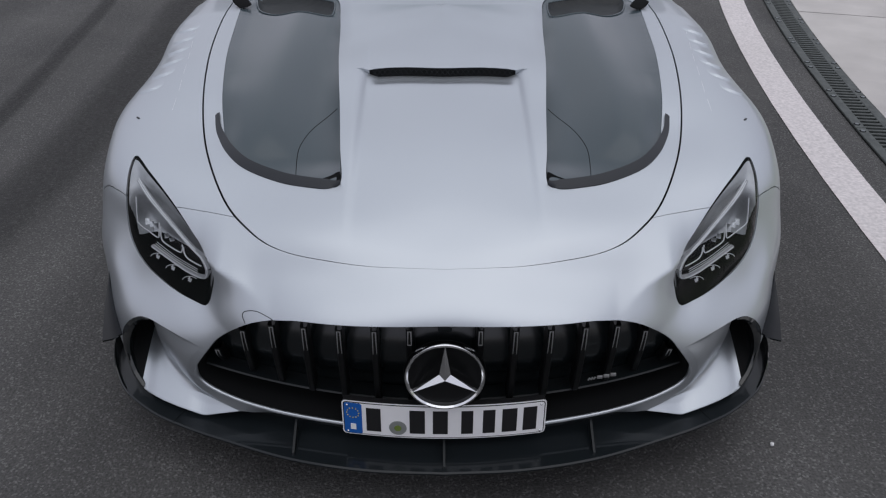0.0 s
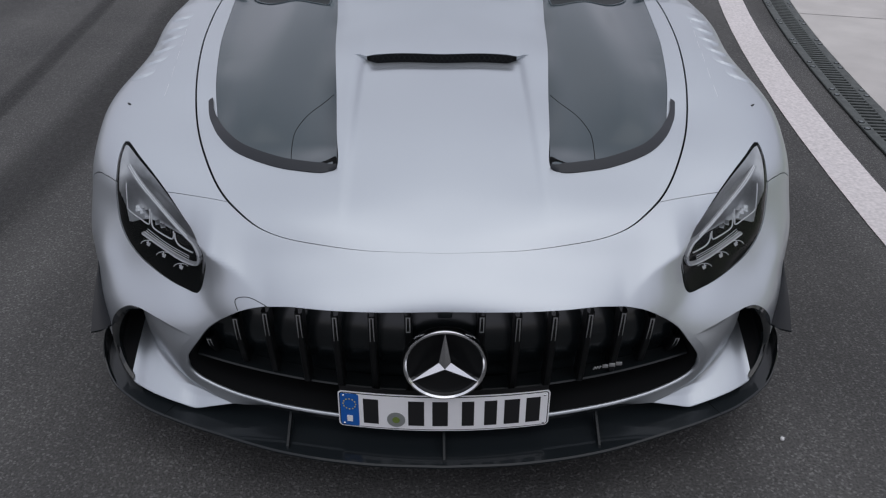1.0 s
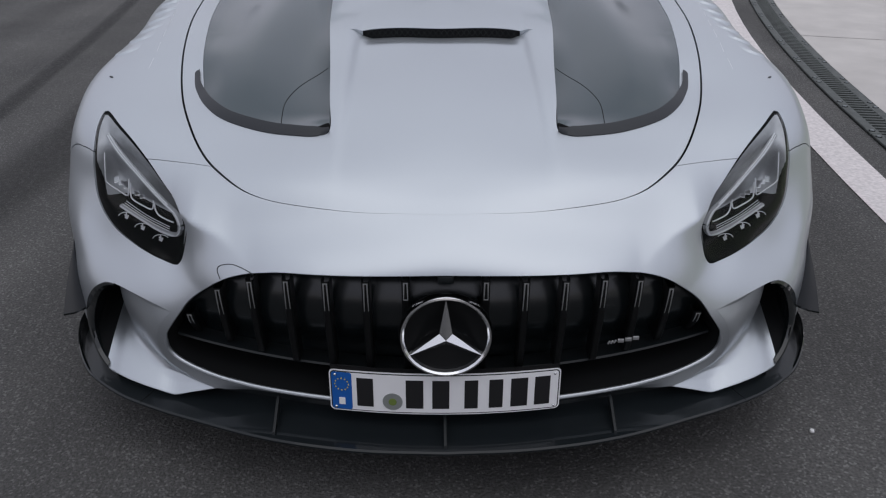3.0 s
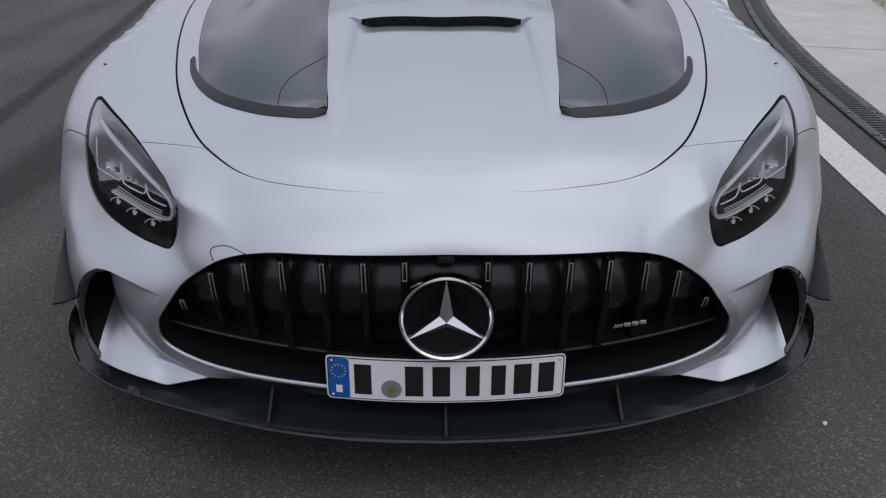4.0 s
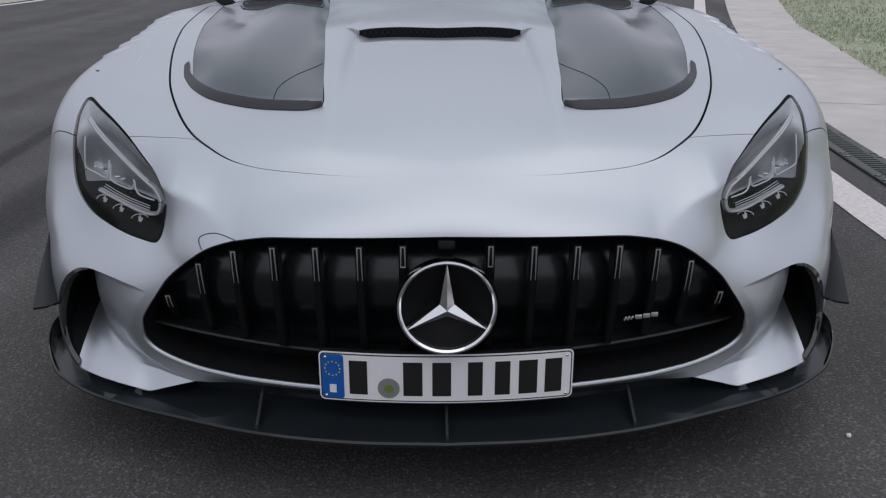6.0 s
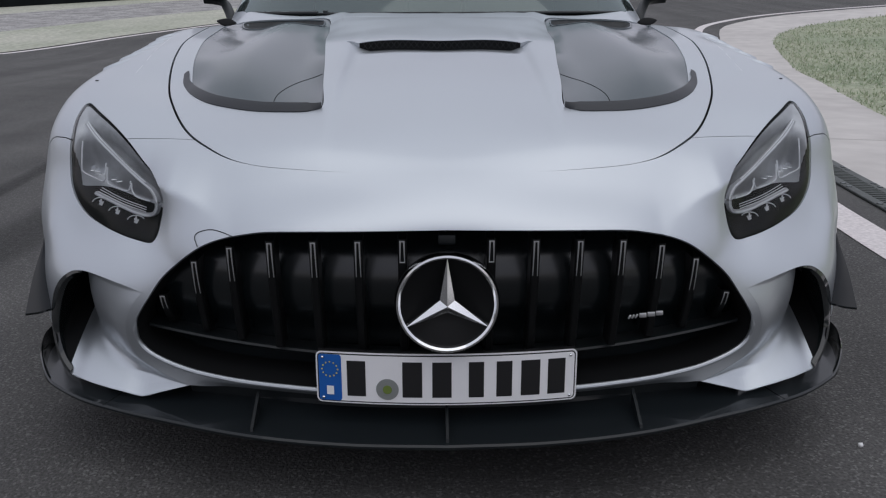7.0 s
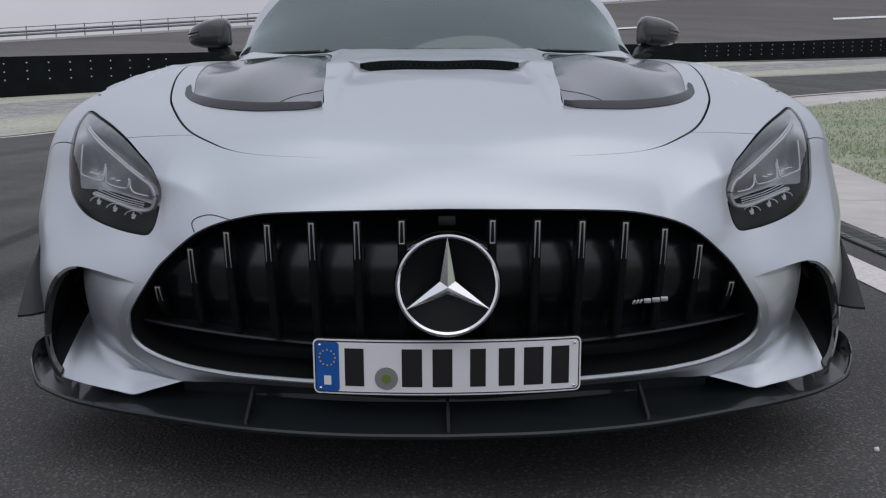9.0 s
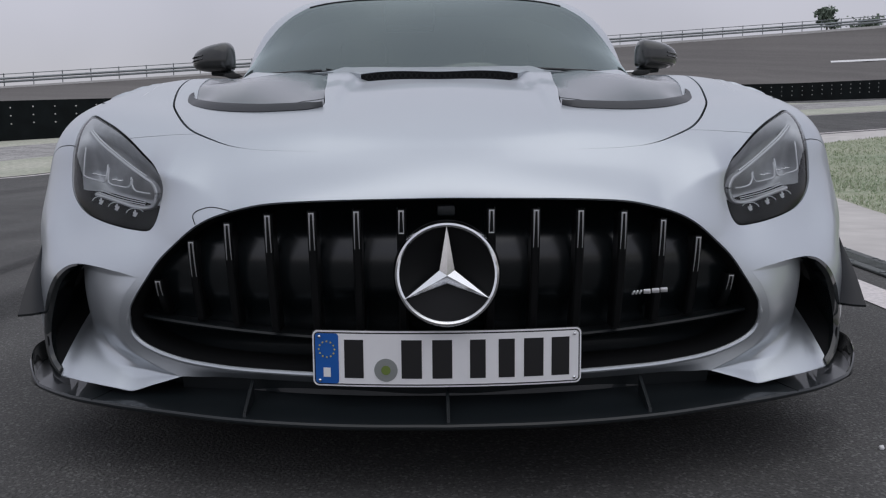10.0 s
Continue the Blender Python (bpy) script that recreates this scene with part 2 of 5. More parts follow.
RISE_HIGH = [
    (18, 1.406, 1.414, 1.402, 1.402, 1.380, 1.222, 1.070, 0.992),
    (22, 1.305, 1.309, 1.299, 1.328, 1.345, 1.261, 1.086, 1.020),
    (27, 1.182, 1.181, 1.187, 1.179, 1.224, 1.225, 1.125, 1.078),
    (34, 1.038, 1.033, 1.040, 1.070, 1.074, 1.103, 1.097, 1.104),
    (45, 0.877, 0.880, 0.880, 0.892, 0.884, 0.887, 0.910, 0.926),
    (65, 0.716, 0.716, 0.718, 0.720, 0.723, 0.7265, 0.7315, 0.738),
    (78, 0.6735, 0.674, 0.6755, 0.6775, 0.6795, 0.6815, 0.683, 0.684),
    (84, 0.6675, 0.668, 0.669, 0.670, 0.671, 0.672, 0.6725, 0.6727),
    (90, 0.669, 0.669, 0.669, 0.669, 0.669, 0.669, 0.669, 0.669),
]
TABLE = np.array(RISE_LOW + RISE_HIGH)
RISE, RHO = TABLE[:, 0], TABLE[:, 1:]


def spline_matrix(k):
    n, h = len(k), np.diff(k)
    A, B = np.eye(n), np.zeros((n, n))
    for i in range(1, n - 1):
        A[i, i - 1], A[i, i], A[i, i + 1] = h[i - 1], 2 * (h[i - 1] + h[i]), h[i]
        B[i, i - 1], B[i, i], B[i, i + 1] = 6 / h[i - 1], -6 / h[i - 1] - 6 / h[i], 6 / h[i]
    return np.linalg.solve(A, B)


def spline_basis(k, M, x):
    x = np.clip(np.atleast_1d(np.asarray(x, float)), k[0], k[-1])
    i = np.clip(np.searchsorted(k, x) - 1, 0, len(k) - 2)
    h = k[i + 1] - k[i]
    a = (k[i + 1] - x) / h
    b = 1 - a
    W = np.zeros((len(x), len(k)))
    r = np.arange(len(x))
    W[r, i] += a
    W[r, i + 1] += b
    return W + ((a ** 3 - a) * h * h / 6)[:, None] * M[i] + ((b ** 3 - b) * h * h / 6)[:, None] * M[i + 1]


TURN_K = np.concatenate([-TURN[1:3][::-1], TURN])
TURN_M, RISE_M = spline_matrix(TURN_K), spline_matrix(RISE)
FOLD = np.zeros((len(TURN_K), len(TURN)))
for i, t in enumerate(TURN_K):
    FOLD[i, np.argmin(abs(TURN - abs(t)))] = 1


def flank(x, z):
    """Steep flank between headlight and grille: its upper crease stands proud, its foot by the lamp lies deeper; the wing's corner below the lamp is square."""
    x = np.abs(x)
    up = z - np.interp(x, [.36, .43, .50, .57, .61, .66], [.548, .560, .592, .612, .618, .618])
    proud = np.interp(x, [.42, .47, .52, .56, .585, .63], [0, .010, .024, .030, .020, 0])
    proud = proud * np.where(up > 0, np.clip(1 - up / .115, 0, 1) ** 2.2, np.clip(1 + up / .125, 0, 1) ** 1.15)
    foot = .012 * np.exp(-((x - .628) / .055) ** 2 - ((z - .505) / .045) ** 2)
    shoulder = .016 * np.exp(-((x - .897) / .045) ** 2 - ((z - .480) / .050) ** 2)
    return foot - proud - shoulder


def rho(turn, rise):
    q = np.einsum("ij,jk,ik->i", spline_basis(RISE, RISE_M, rise), RHO, spline_basis(TURN_K, TURN_M, turn) @ FOLD)
    # the wing swells again behind the wheel
    q = q + .026 * smoothstep(62, 86, turn) * np.exp(-((np.asarray(rise) - 31) / 6) ** 2)
    t, r = np.radians(turn), np.radians(rise)
    return q - flank(q * np.cos(r) * np.sin(t), PIVOT_Z + q * np.sin(r))


def depth_in(x, y, z):
    """How far a point lies inside the skin."""
    x = np.abs(x)
    r = np.hypot(x, PIVOT_Y - y)
    return rho(np.degrees(np.arctan2(x, PIVOT_Y - y)), np.degrees(np.arctan2(z - PIVOT_Z, r))) - np.hypot(r, z - PIVOT_Z)


def front_y(x, z):
    """Where the skin lies straight behind (x, z) of the front view."""
    x, z = np.broadcast_arrays(np.atleast_1d(np.asarray(x, float)), np.atleast_1d(np.asarray(z, float)))
    lo, hi = np.full(x.shape, -0.3), np.full(x.shape, 1.3)
    for _ in range(26):
        mid = (lo + hi) / 2
        ins = depth_in(x, mid, z) > 0
        hi, lo = np.where(ins, mid, hi), np.where(ins, lo, mid)
    return hi


def dome(x, y):
    """Power dome of the bonnet between its two vents."""
    ax = np.abs(x)
    edge = np.interp(y, [0.39, 0.71, 1.05, 1.40, 1.9], [0.269, 0.298, 0.331, 0.355, 0.39])
    up = (0.006 * smoothstep(0.2, 0.6, y) + 0.018 * smoothstep(0.9, 1.6, y)) * smoothstep(edge + 0.03, edge - 0.045, ax)
    return up - 0.009 * smoothstep(0.250, 0.229, ax) * smoothstep(0.12, 0.45, y) * smoothstep(1.2, 0.8, y)


def rear_edge(x):
    return 1.60 + 0.30 * (np.abs(x) / 0.78) ** 2


def relief(x, y):
    """Dome of the bonnet, and its rise towards the windscreen."""
    ax = np.abs(x)
    need = (0.022 + 0.055 * np.clip(ax - 0.36, 0, 1)) * smoothstep(0.30, 0.40, ax) * smoothstep(0.80, 0.70, ax)
    climb = 0.09 * np.clip(y - 1.49, 0, 0.12) * smoothstep(0.80, 0.70, ax)
    return dome(x, y) + climb + need * smoothstep(rear_edge(x) - 0.22, rear_edge(x), y)


def top_z(x, y):
    x, y = np.broadcast_arrays(np.atleast_1d(np.asarray(x, float)), np.atleast_1d(np.asarray(y, float)))
    lo, hi = np.full(x.shape, 0.3), np.full(x.shape, 1.3)
    for _ in range(26):
        mid = (lo + hi) / 2
        ins = depth_in(x, np.minimum(y, PIVOT_Y - 0.002), mid) > 0
        lo, hi = np.where(ins, mid, lo), np.where(ins, hi, mid)
    return lo + relief(x, y)


def skin_grid():
    tu = np.linspace(-90, 90, 421)
    ri = np.concatenate([np.linspace(-8, 36, 190), np.linspace(36.8, 88, 90), [89.9]])
    T, R = np.meshgrid(tu, ri)
    q = rho(np.abs(T.ravel()), R.ravel())
    t, r = np.radians(T.ravel()), np.radians(R.ravel())
    V = np.stack([q * np.cos(r) * np.sin(t), PIVOT_Y - q * np.cos(r) * np.cos(t), PIVOT_Z + q * np.sin(r)], 1)
    n, m = len(ri), len(tu)
    Fs = [(i * m + j, i * m + j + 1, (i + 1) * m + j + 1, (i + 1) * m + j) for i in range(n - 1) for j in range(m - 1)]
    # the last section carried on towards the windscreen
    last = [i * m for i in range(n)] + [i * m + m - 1 for i in range(n - 1, -1, -1)]
    for y in np.linspace(1.515, 1.893, 27):
        row = V[last].copy() if y < 1.52 else V[last0].copy()
        row[:, 1] = y
        ids = list(range(len(V), len(V) + len(row)))
        V = np.vstack([V, row])
        Fs += [(last[k], last[k + 1], ids[k + 1], ids[k]) for k in range(len(ids) - 1)]
        if y < 1.52:
            last0 = last
        last = ids
    V[:, 2] += relief(V[:, 0], V[:, 1]) * smoothstep(0.60, 0.68, V[:, 2])
    return V, Fs


def both(half):
    """A half outline (x >= 0, from the centre line round to the centre line) made whole."""
    h = np.asarray(half)
    return np.vstack([h, (h * (-1, 1))[::-1]])


# outlines: front view (x, z)
GRILLE = both(catmull([(0, .574), (.15, .5725), (.25, .570), (.34, .564), (.40, .552), (.45, .537), (.49, .517), (.53, .487), (.575, .447), (.607, .404),
                       (.63, .371), (.645, .345), (.650, .325), (.650, .305), (.641, .284), (.62, .267), (.58, .250), (.53, .239), (.47, .233), (.40, .229), (.2, .226), (0, .225)], 6))
LAMP = catmull([(.857, .751), (.80, .734), (.75, .714), (.70, .688), (.65, .656), (.61, .630), (.588, .610), (.580, .584), (.588, .550), (.600, .514), (.618, .498), (.66, .4985),
                (.70, .503), (.75, .511), (.80, .525), (.838, .551), (.864, .588), (.872, .64), (.870, .69), (.870, .732)], 5, True)
INTAKE = catmull([(.622, .410), (.68, .419), (.73, .4245), (.78, .426), (.815, .419), (.845, .400), (.868, .374), (.887, .345), (.902, .312), (.910, .275), (.905, .235), (.880, .200), (.838, .178)], 6)
SCOOP_IN = catmull([(.622, .410), (.652, .372), (.671, .325), (.669, .285), (.648, .252), (.60, .228), (.565, .2145), (.54, .2075)], 6)
INTAKE = np.vstack([INTAKE, [(.80, .1795), (.75, .178), (.70, .175), (.651, .1705), (.60, .188)], SCOOP_IN[::-1][:-1]])
LOWER = catmull([(0, .203), (.3, .205), (.5, .207), (.54, .207), (.60, .188), (.651, .1705), (.70, .175), (.75, .178), (.80, .1795), (.838, .178), (.88, .205), (.93, .27), (1.2, .27)], 5)
# outlines: plan view (x, y)
def eased(c, reach=4):
    """A curve with its small kinks smoothed away."""
    out = c.copy()
    for k in range(1, len(c) - 1):
        r = min(reach, k, len(c) - 1 - k)
        out[k] = c[k - r:k + r + 1].mean(0)
    return out


SEAM = both(eased(catmull([(0, .117), (.12, .1235), (.19, .134), (.25, .147), (.33, .169), (.38, .186), (.432, .211), (.48, .246), (.533, .309), (.571, .361), (.629, .484), (.668, .60), (.695, .70),
                     (.715, .80), (.731, .90), (.744, 1.0), (.755, 1.1), (.766, 1.2), (.776, 1.35), (.782, 1.5), (.785, 1.9)], 5)).tolist() + [(0, 1.9)])
VENT_OUT = catmull([(.269, .386), (.305, .372), (.365, .388), (.43, .414), (.51, .462), (.565, .511), (.609, .590), (.631, .68), (.654, .785), (.673, .90), (.687, 1.0), (.699, 1.1), (.709, 1.2), (.721, 1.35), (.733, 1.50), (.737, 1.57), (.725, 1.635),
                    (.695, 1.672), (.64, 1.675), (.565, 1.662), (.47, 1.626), (.384, 1.582), (.357, 1.40), (.331, 1.05), (.298, .71), (.281, .52)], 5, True)

OUTLET = catmull([(.398, 1.43), (.45, 1.437), (.52, 1.457), (.60, 1.487), (.662, 1.535), (.685, 1.60), (.690, 1.655), (.66, 1.664), (.565, 1.648), (.47, 1.612), (.405, 1.576), (.392, 1.556), (.389, 1.48)], 4, True)


def cover_z(x, y):
    """Height of a vent cover: the skin at its edge, an even swell inside it."""
    x = np.abs(x)
    base = top_z(x, y) - dome(x, y)
    w = smoothstep(0.0, 0.07, signed(np.stack([x, y], 1), VENT_OUT)) * smoothstep(1.60, 1.45, y)
    inset = signed(np.stack([x, y], 1), VENT_OUT)
    pillow = (.013 - .010 * smoothstep(.50, .62, x)) * smoothstep(.0, .15, inset) * smoothstep(.36, .52, x) * smoothstep(1.58, 1.42, y) * smoothstep(.42, .70, y)
    pillow = pillow + .018 * smoothstep(0, .05, inset) * smoothstep(.64, .42, x) * smoothstep(.85, 1.40, y) * smoothstep(1.58, 1.45, y)
    dip = .005 * smoothstep(.50, .62, x) * smoothstep(.80, .98, y) * smoothstep(1.62, 1.54, y) * smoothstep(0, .03, inset)
    return base + (swell(x, y) - base) * w + pillow - dip


def fall(x, y):
    """How far a vent cover sinks towards the dome's wall."""
    x = np.abs(x)
    return 0.055 * smoothstep(.60, .34, x) * smoothstep(1.58, .62, y) * (.40 + .60 * smoothstep(.41, .56, y))


def terms(x, y):
    u, v = (x - 0.5) / 0.22, (y - 1.0) / 0.6
    return np.stack([np.ones_like(u), u, v, u * u, u * v, v * v, v ** 3, u * v * v], 1)


gx, gy = [a.ravel() for a in np.meshgrid(np.linspace(.29, .72, 24), np.linspace(.39, 1.62, 40))]
inside = signed(np.stack([gx, gy], 1), VENT_OUT) > 0
gx, gy = gx[inside], gy[inside]
SWELL = np.linalg.lstsq(terms(gx, gy), top_z(gx, gy) - dome(gx, gy), rcond=None)[0]


def swell(x, y):
    return terms(x, y) @ SWELL


def make_car():
    car = new("sports_car")
    tagged(car, "silver metallic low sports car with black splitter, parked on asphalt", "car")
    V, Fs = skin_grid()

    def front(q):
        return np.stack([np.abs(q[:, 0]), q[:, 2]], 1)

    def plan(q):
        return np.stack([np.abs(q[:, 0]), q[:, 1]], 1)

    def low_line(q):
        return q[:, 2] - np.interp(np.abs(q[:, 0]), LOWER[:, 0], LOWER[:, 1])

    # dark inner shell behind the gaps
    ctr = np.array([0, PIVOT_Y, PIVOT_Z])
    d = V - ctr
    inner = ctr + d * (1 - 0.016 / np.linalg.norm(d, axis=1))[:, None]
    q, f = inner, Fs
    for g in (lambda p: -signed(np.stack([p[:, 0], p[:, 2]], 1), GRILLE) + 0.0 + (p[:, 1] > 0.9) * 9,
              lambda p: -signed(front(p), LAMP) + (p[:, 1] > 0.9) * 9,
              lambda p: np.where(p[:, 1] < 0.6, -signed(front(p), INTAKE), 1.0),
              lambda p: np.where(p[:, 2] > 0.6, -signed(plan(p), VENT_OUT), 1.0),
              lambda p: low_line(p) - 0.01,
              lambda p: 1.60 - p[:, 1],
              lambda p: np.where(p[:, 2] > 0.7, np.maximum(np.abs(p[:, 0]) - 0.26, np.abs(p[:, 1] - 0.93) - 0.07), 1.0),
              lambda p: np.hypot(p[:, 1] - 0.93, p[:, 2] - 0.34) - 0.36):
        q, f = clip(q, f, g(q))
    put("inner_shell", mesh_of("inner_shell", q, f, VOID), car)

    # painted front: everything ahead of the doors, above the lower edge
    q, f = V, Fs
    for g in (low_line, lambda p: -signed(np.stack([p[:, 0], p[:, 2]], 1), GRILLE) + (p[:, 1] > 0.6) * 9,
              lambda p: -signed(front(p), LAMP) + (p[:, 1] > 0.8) * 9,
              lambda p: np.where(p[:, 1] < 0.6, -signed(front(p), INTAKE), 1.0),
              lambda p: np.where(np.abs(p[:, 0]) > 0.6, np.hypot(p[:, 1] - 0.93, p[:, 2] - 0.34) - 0.375, 1.0)):
        q, f = clip(q, f, g(q))
    sd = np.where(q[:, 2] > 0.6, signed(q[:, :2], SEAM), -1.0)
    # bonnet
    gap = 0.0013 + 0.0013 * smoothstep(0.38, 0.58, np.abs(q[:, 0]))
    bq, bf = clip(q, f, sd - gap)
    bq, bf = clip(bq, bf, -signed(plan(bq), VENT_OUT))
    bq, bf = clip(bq, bf, rear_edge(bq[:, 0]) - bq[:, 1])
    # cut along the slot: the floor ahead sinks, the lip behind lifts
    halves = []
    for sgn in (-1, 1):
        hq, hf = clip(bq, bf, (bq[:, 1] - 0.951) * sgn)
        hq = hq.copy()
        ends = smoothstep(0.231, 0.195, np.abs(hq[:, 0])) * (hq[:, 2] > 0.7)
        hq[:, 2] += ends * (0.004 * smoothstep(1.15, 0.951, hq[:, 1]) if sgn > 0 else -0.010 * smoothstep(0.875, 0.925, hq[:, 1]))
        if sgn < 0:
            hq[:, 2] -= 0.013 * smoothstep(0.268, 0.222, np.abs(hq[:, 0])) * smoothstep(0.40, 0.92, hq[:, 1]) * (hq[:, 2] > 0.6)
        halves.append((hq, hf))
    bq = np.vstack([halves[0][0], halves[1][0]])
    shift = len(halves[0][0])
    key, ids = {}, []
    for k, p in enumerate(bq):
        ids.append(key.setdefault((round(float(p[0]), 5), round(float(p[1]), 5), round(float(p[2]), 5)), k))
    bf = [tuple(ids[v] for v in face) for face in halves[0][1]] + [tuple(ids[v + shift] for v in face) for face in halves[1][1]]
    bf = [face for face in bf if len(set(face)) == len(face)]
    used = sorted({v for face in bf for v in face})
    back = {v: k for k, v in enumerate(used)}
    bq, bf = bq[used], [tuple(back[v] for v in face) for face in bf]
    # the bonnet's leading edge sits a little below the bumper
    bq[:, 2] -= 0.0024 * smoothstep(0.05, 0.0, signed(bq[:, :2], SEAM)) * smoothstep(0.52, 0.40, np.abs(bq[:, 0])) * (bq[:, 1] < 0.4)
    bonnet = panel("bonnet", bq, bf, PAINT, car, "silver bonnet with raised power dome", 0.014)
    # wings and bumper, parted behind the headlights
    oq, of = clip(q, f, -sd - gap)

    def part_line(p):
        ax = np.abs(p[:, 0])
        return np.minimum(p[:, 1] - (np.interp(ax, [.534, .727, .80, .87, .91, .961, 1.0], [.309, .391, .431, .480, .519, .575, .625])), (ax - 0.50) * 2)
    pl = part_line(oq)
    nq, nf = clip(oq, of, -pl - 0.0007)
    nq = nq.copy()
    nq[:, 1] += 1.1 * np.maximum(0, 0.2235 - nq[:, 2]) * smoothstep(0.54, 0.44, np.abs(nq[:, 0]))
    panel("front_bumper", nq, nf, PAINT, car, "silver front bumper skin", 0.005)
    wq, wf = clip(oq, of, pl - 0.0007)
    wq, wf = clip(wq, wf, 1.72 - wq[:, 1])
    for s in (-1, 1):
        sq, sf = clip(wq, wf, wq[:, 0] * s)
        panel("front_wing", sq, sf, PAINT, car, "silver front wing", 0.012)

    # scoops of the side intakes: a wall rolling back from the grille, and a ledge falling forward to the lower edge
    sx, sz = SCOOP_IN[::-1, 0], SCOOP_IN[::-1, 1]
    sy = front_y(sx, sz)
    lx = np.linspace(.52, .93, 60)
    ly = front_y(lx, np.interp(lx, LOWER[:, 0], LOWER[:, 1]) + .0005)

    def scoop_y(ax, z):
        d = np.maximum(ax - np.interp(z, sz, sx), 0)
        far = np.maximum(ax - np.interp(z, [.20, .25, .30, .41], [.682, .680, .674, .650]), 0)
        wall = np.interp(z, sz, sy) + .55 * d + np.where(far < .10, 3.3 * far * far, .66 * far - .033)
        wall = wall + .30 * (.41 - z) * smoothstep(0, .10, d) * smoothstep(.19, .27, z) + 22 * np.maximum(0, ax - .775) ** 2
        low = np.interp(ax, LOWER[:, 0], LOWER[:, 1])
        rise = np.maximum(z - low, 0)
        ledge = np.interp(ax, lx, ly) + 1.25 * rise + 4 * rise * rise
        k = .014 * smoothstep(0, .03, np.minimum(rise, d)) + 1e-5
        h = np.clip(.5 + .5 * (wall - ledge) / k, 0, 1)
        return np.minimum(wall + (ledge - wall) * h - k * h * (1 - h), .50)
    gx, gz = [q.ravel() for q in np.meshgrid(np.linspace(.53, .92, 196), np.linspace(.166, .430, 134))]
    grid_f = [(i * 196 + j, i * 196 + j + 1, (i + 1) * 196 + j + 1, (i + 1) * 196 + j) for i in range(133) for j in range(195)]
    depth = scoop_y(gx, gz)
    for s in (-1, 1):
        gq, gf = clip(np.stack([gx, depth, gz], 1), grid_f, signed(np.stack([gx, gz], 1), INTAKE) + .0006)
        # the scoop's outer end is coloured matt black for the shade deep inside
        dark = gq[:, 0] - .838 + .10 * (gq[:, 2] - .3)
        gq[:, 0] *= s
        if s < 0:
            gf = [face[::-1] for face in gf]
        sq, sf = clip(gq, gf, -dark)
        put("intake_scoop", mesh_of("intake_scoop", sq, sf, PAINT), car, "silver concave air scoop")
        kq, kf = clip(gq, gf, dark)
        put("scoop_shade", mesh_of("scoop_shade", kq, kf, VOID), car, "outer end of the air scoop, coloured black for its shade")
        # roof of the scoop under the bumper's edge, and black trim along the outer edge
        top = catmull([(.622, .410), (.68, .419), (.73, .4245), (.78, .426), (.815, .419), (.845, .400)], 6)
        y0 = front_y(top[:, 0], top[:, 1] - 0.001)
        dd = scoop_y(top[:, 0], top[:, 1]) - y0
        part("scoop_roof", loft_bm([[(s * x, y + 0.001, z) for (x, z), y in zip(top, y0)], [(s * x, y + max(e, .004) + 0.004, z - 0.002) for (x, z), y, e in zip(top, y0, dd)]]), SATIN, car)
        rim = catmull([(.785, .4255), (.815, .419), (.845, .400), (.868, .374), (.887, .345), (.902, .312), (.910, .275), (.905, .235), (.880, .200), (.845, .180)], 6)
        ry = front_y(rim[:, 0], rim[:, 1])
        w_in = 0.004 + 0.022 * np.sin(np.linspace(0.1, math.pi - 0.3, len(rim)))
        nrm = np.gradient(rim, axis=0)
        nrm = np.stack([nrm[:, 1], -nrm[:, 0]], 1) / np.linalg.norm(nrm, axis=1)[:, None]
        inner_rim = rim + nrm * w_in[:, None]
        iy = front_y(inner_rim[:, 0], inner_rim[:, 1])
        rows = [[(s * x, y + .03, z) for (x, z), y in zip(rim - nrm * .002, ry)], [(s * x, y - .003, z) for (x, z), y in zip(rim, ry)],
                [(s * x, y - .001, z) for (x, z), y in zip((rim + inner_rim) / 2, (ry + iy) / 2)], [(s * x, y + .012, z) for (x, z), y in zip(inner_rim, iy)],
                [(s * x, y + .10, z) for (x, z), y in zip(inner_rim, iy)]]
        part("intake_trim", loft_bm(rows), GLOSS, car, "gloss black intake trim")

    # vents of the bonnet
    for s in (-1, 1):
        vq, vf = clip(V, Fs, np.where((V[:, 2] > 0.6) & (V[:, 0] * s > 0), signed(plan(V), VENT_OUT), -1.0))
        vq = vq.copy()
        ax, y = np.abs(vq[:, 0]), vq[:, 1]
        vq[:, 2] = cover_z(vq[:, 0], y) - 0.0025 - fall(ax, y) - .014 * smoothstep(0, .012, signed(np.stack([ax, y], 1), OUTLET))
        put("bonnet_vent_cover", mesh_of("bonnet_vent_cover", vq, vf, VENT), bonnet, "dark satin carbon bonnet outlet")
        # raised lip round the front of the vent
        lip = catmull([(.269, .379), (.305, .368), (.365, .384), (.43, .410), (.51, .458), (.562, .503), (.606, .566), (.636, .630), (.656, .684), (.669, .742)], 6)
        tan = np.gradient(lip, axis=0)
        nn = np.stack([-tan[:, 1], tan[:, 0]], 1) / np.linalg.norm(tan, axis=1)[:, None]
        wid = 0.019 * smoothstep(0, 0.12, np.linspace(0, 1, len(lip))) * (0.58 + 0.42 * smoothstep(1.0, 0.55, np.linspace(0, 1, len(lip)))) + 0.004
        a, b = lip, lip + nn * wid[:, None]
        za, zb = top_z(a[:, 0], a[:, 1]) - dome(a[:, 0], a[:, 1]), top_z(b[:, 0], b[:, 1]) - dome(b[:, 0], b[:, 1])
        m = (a + b) / 2
        low = 1 - smoothstep(.55, 1.0, np.linspace(0, 1, len(lip)))
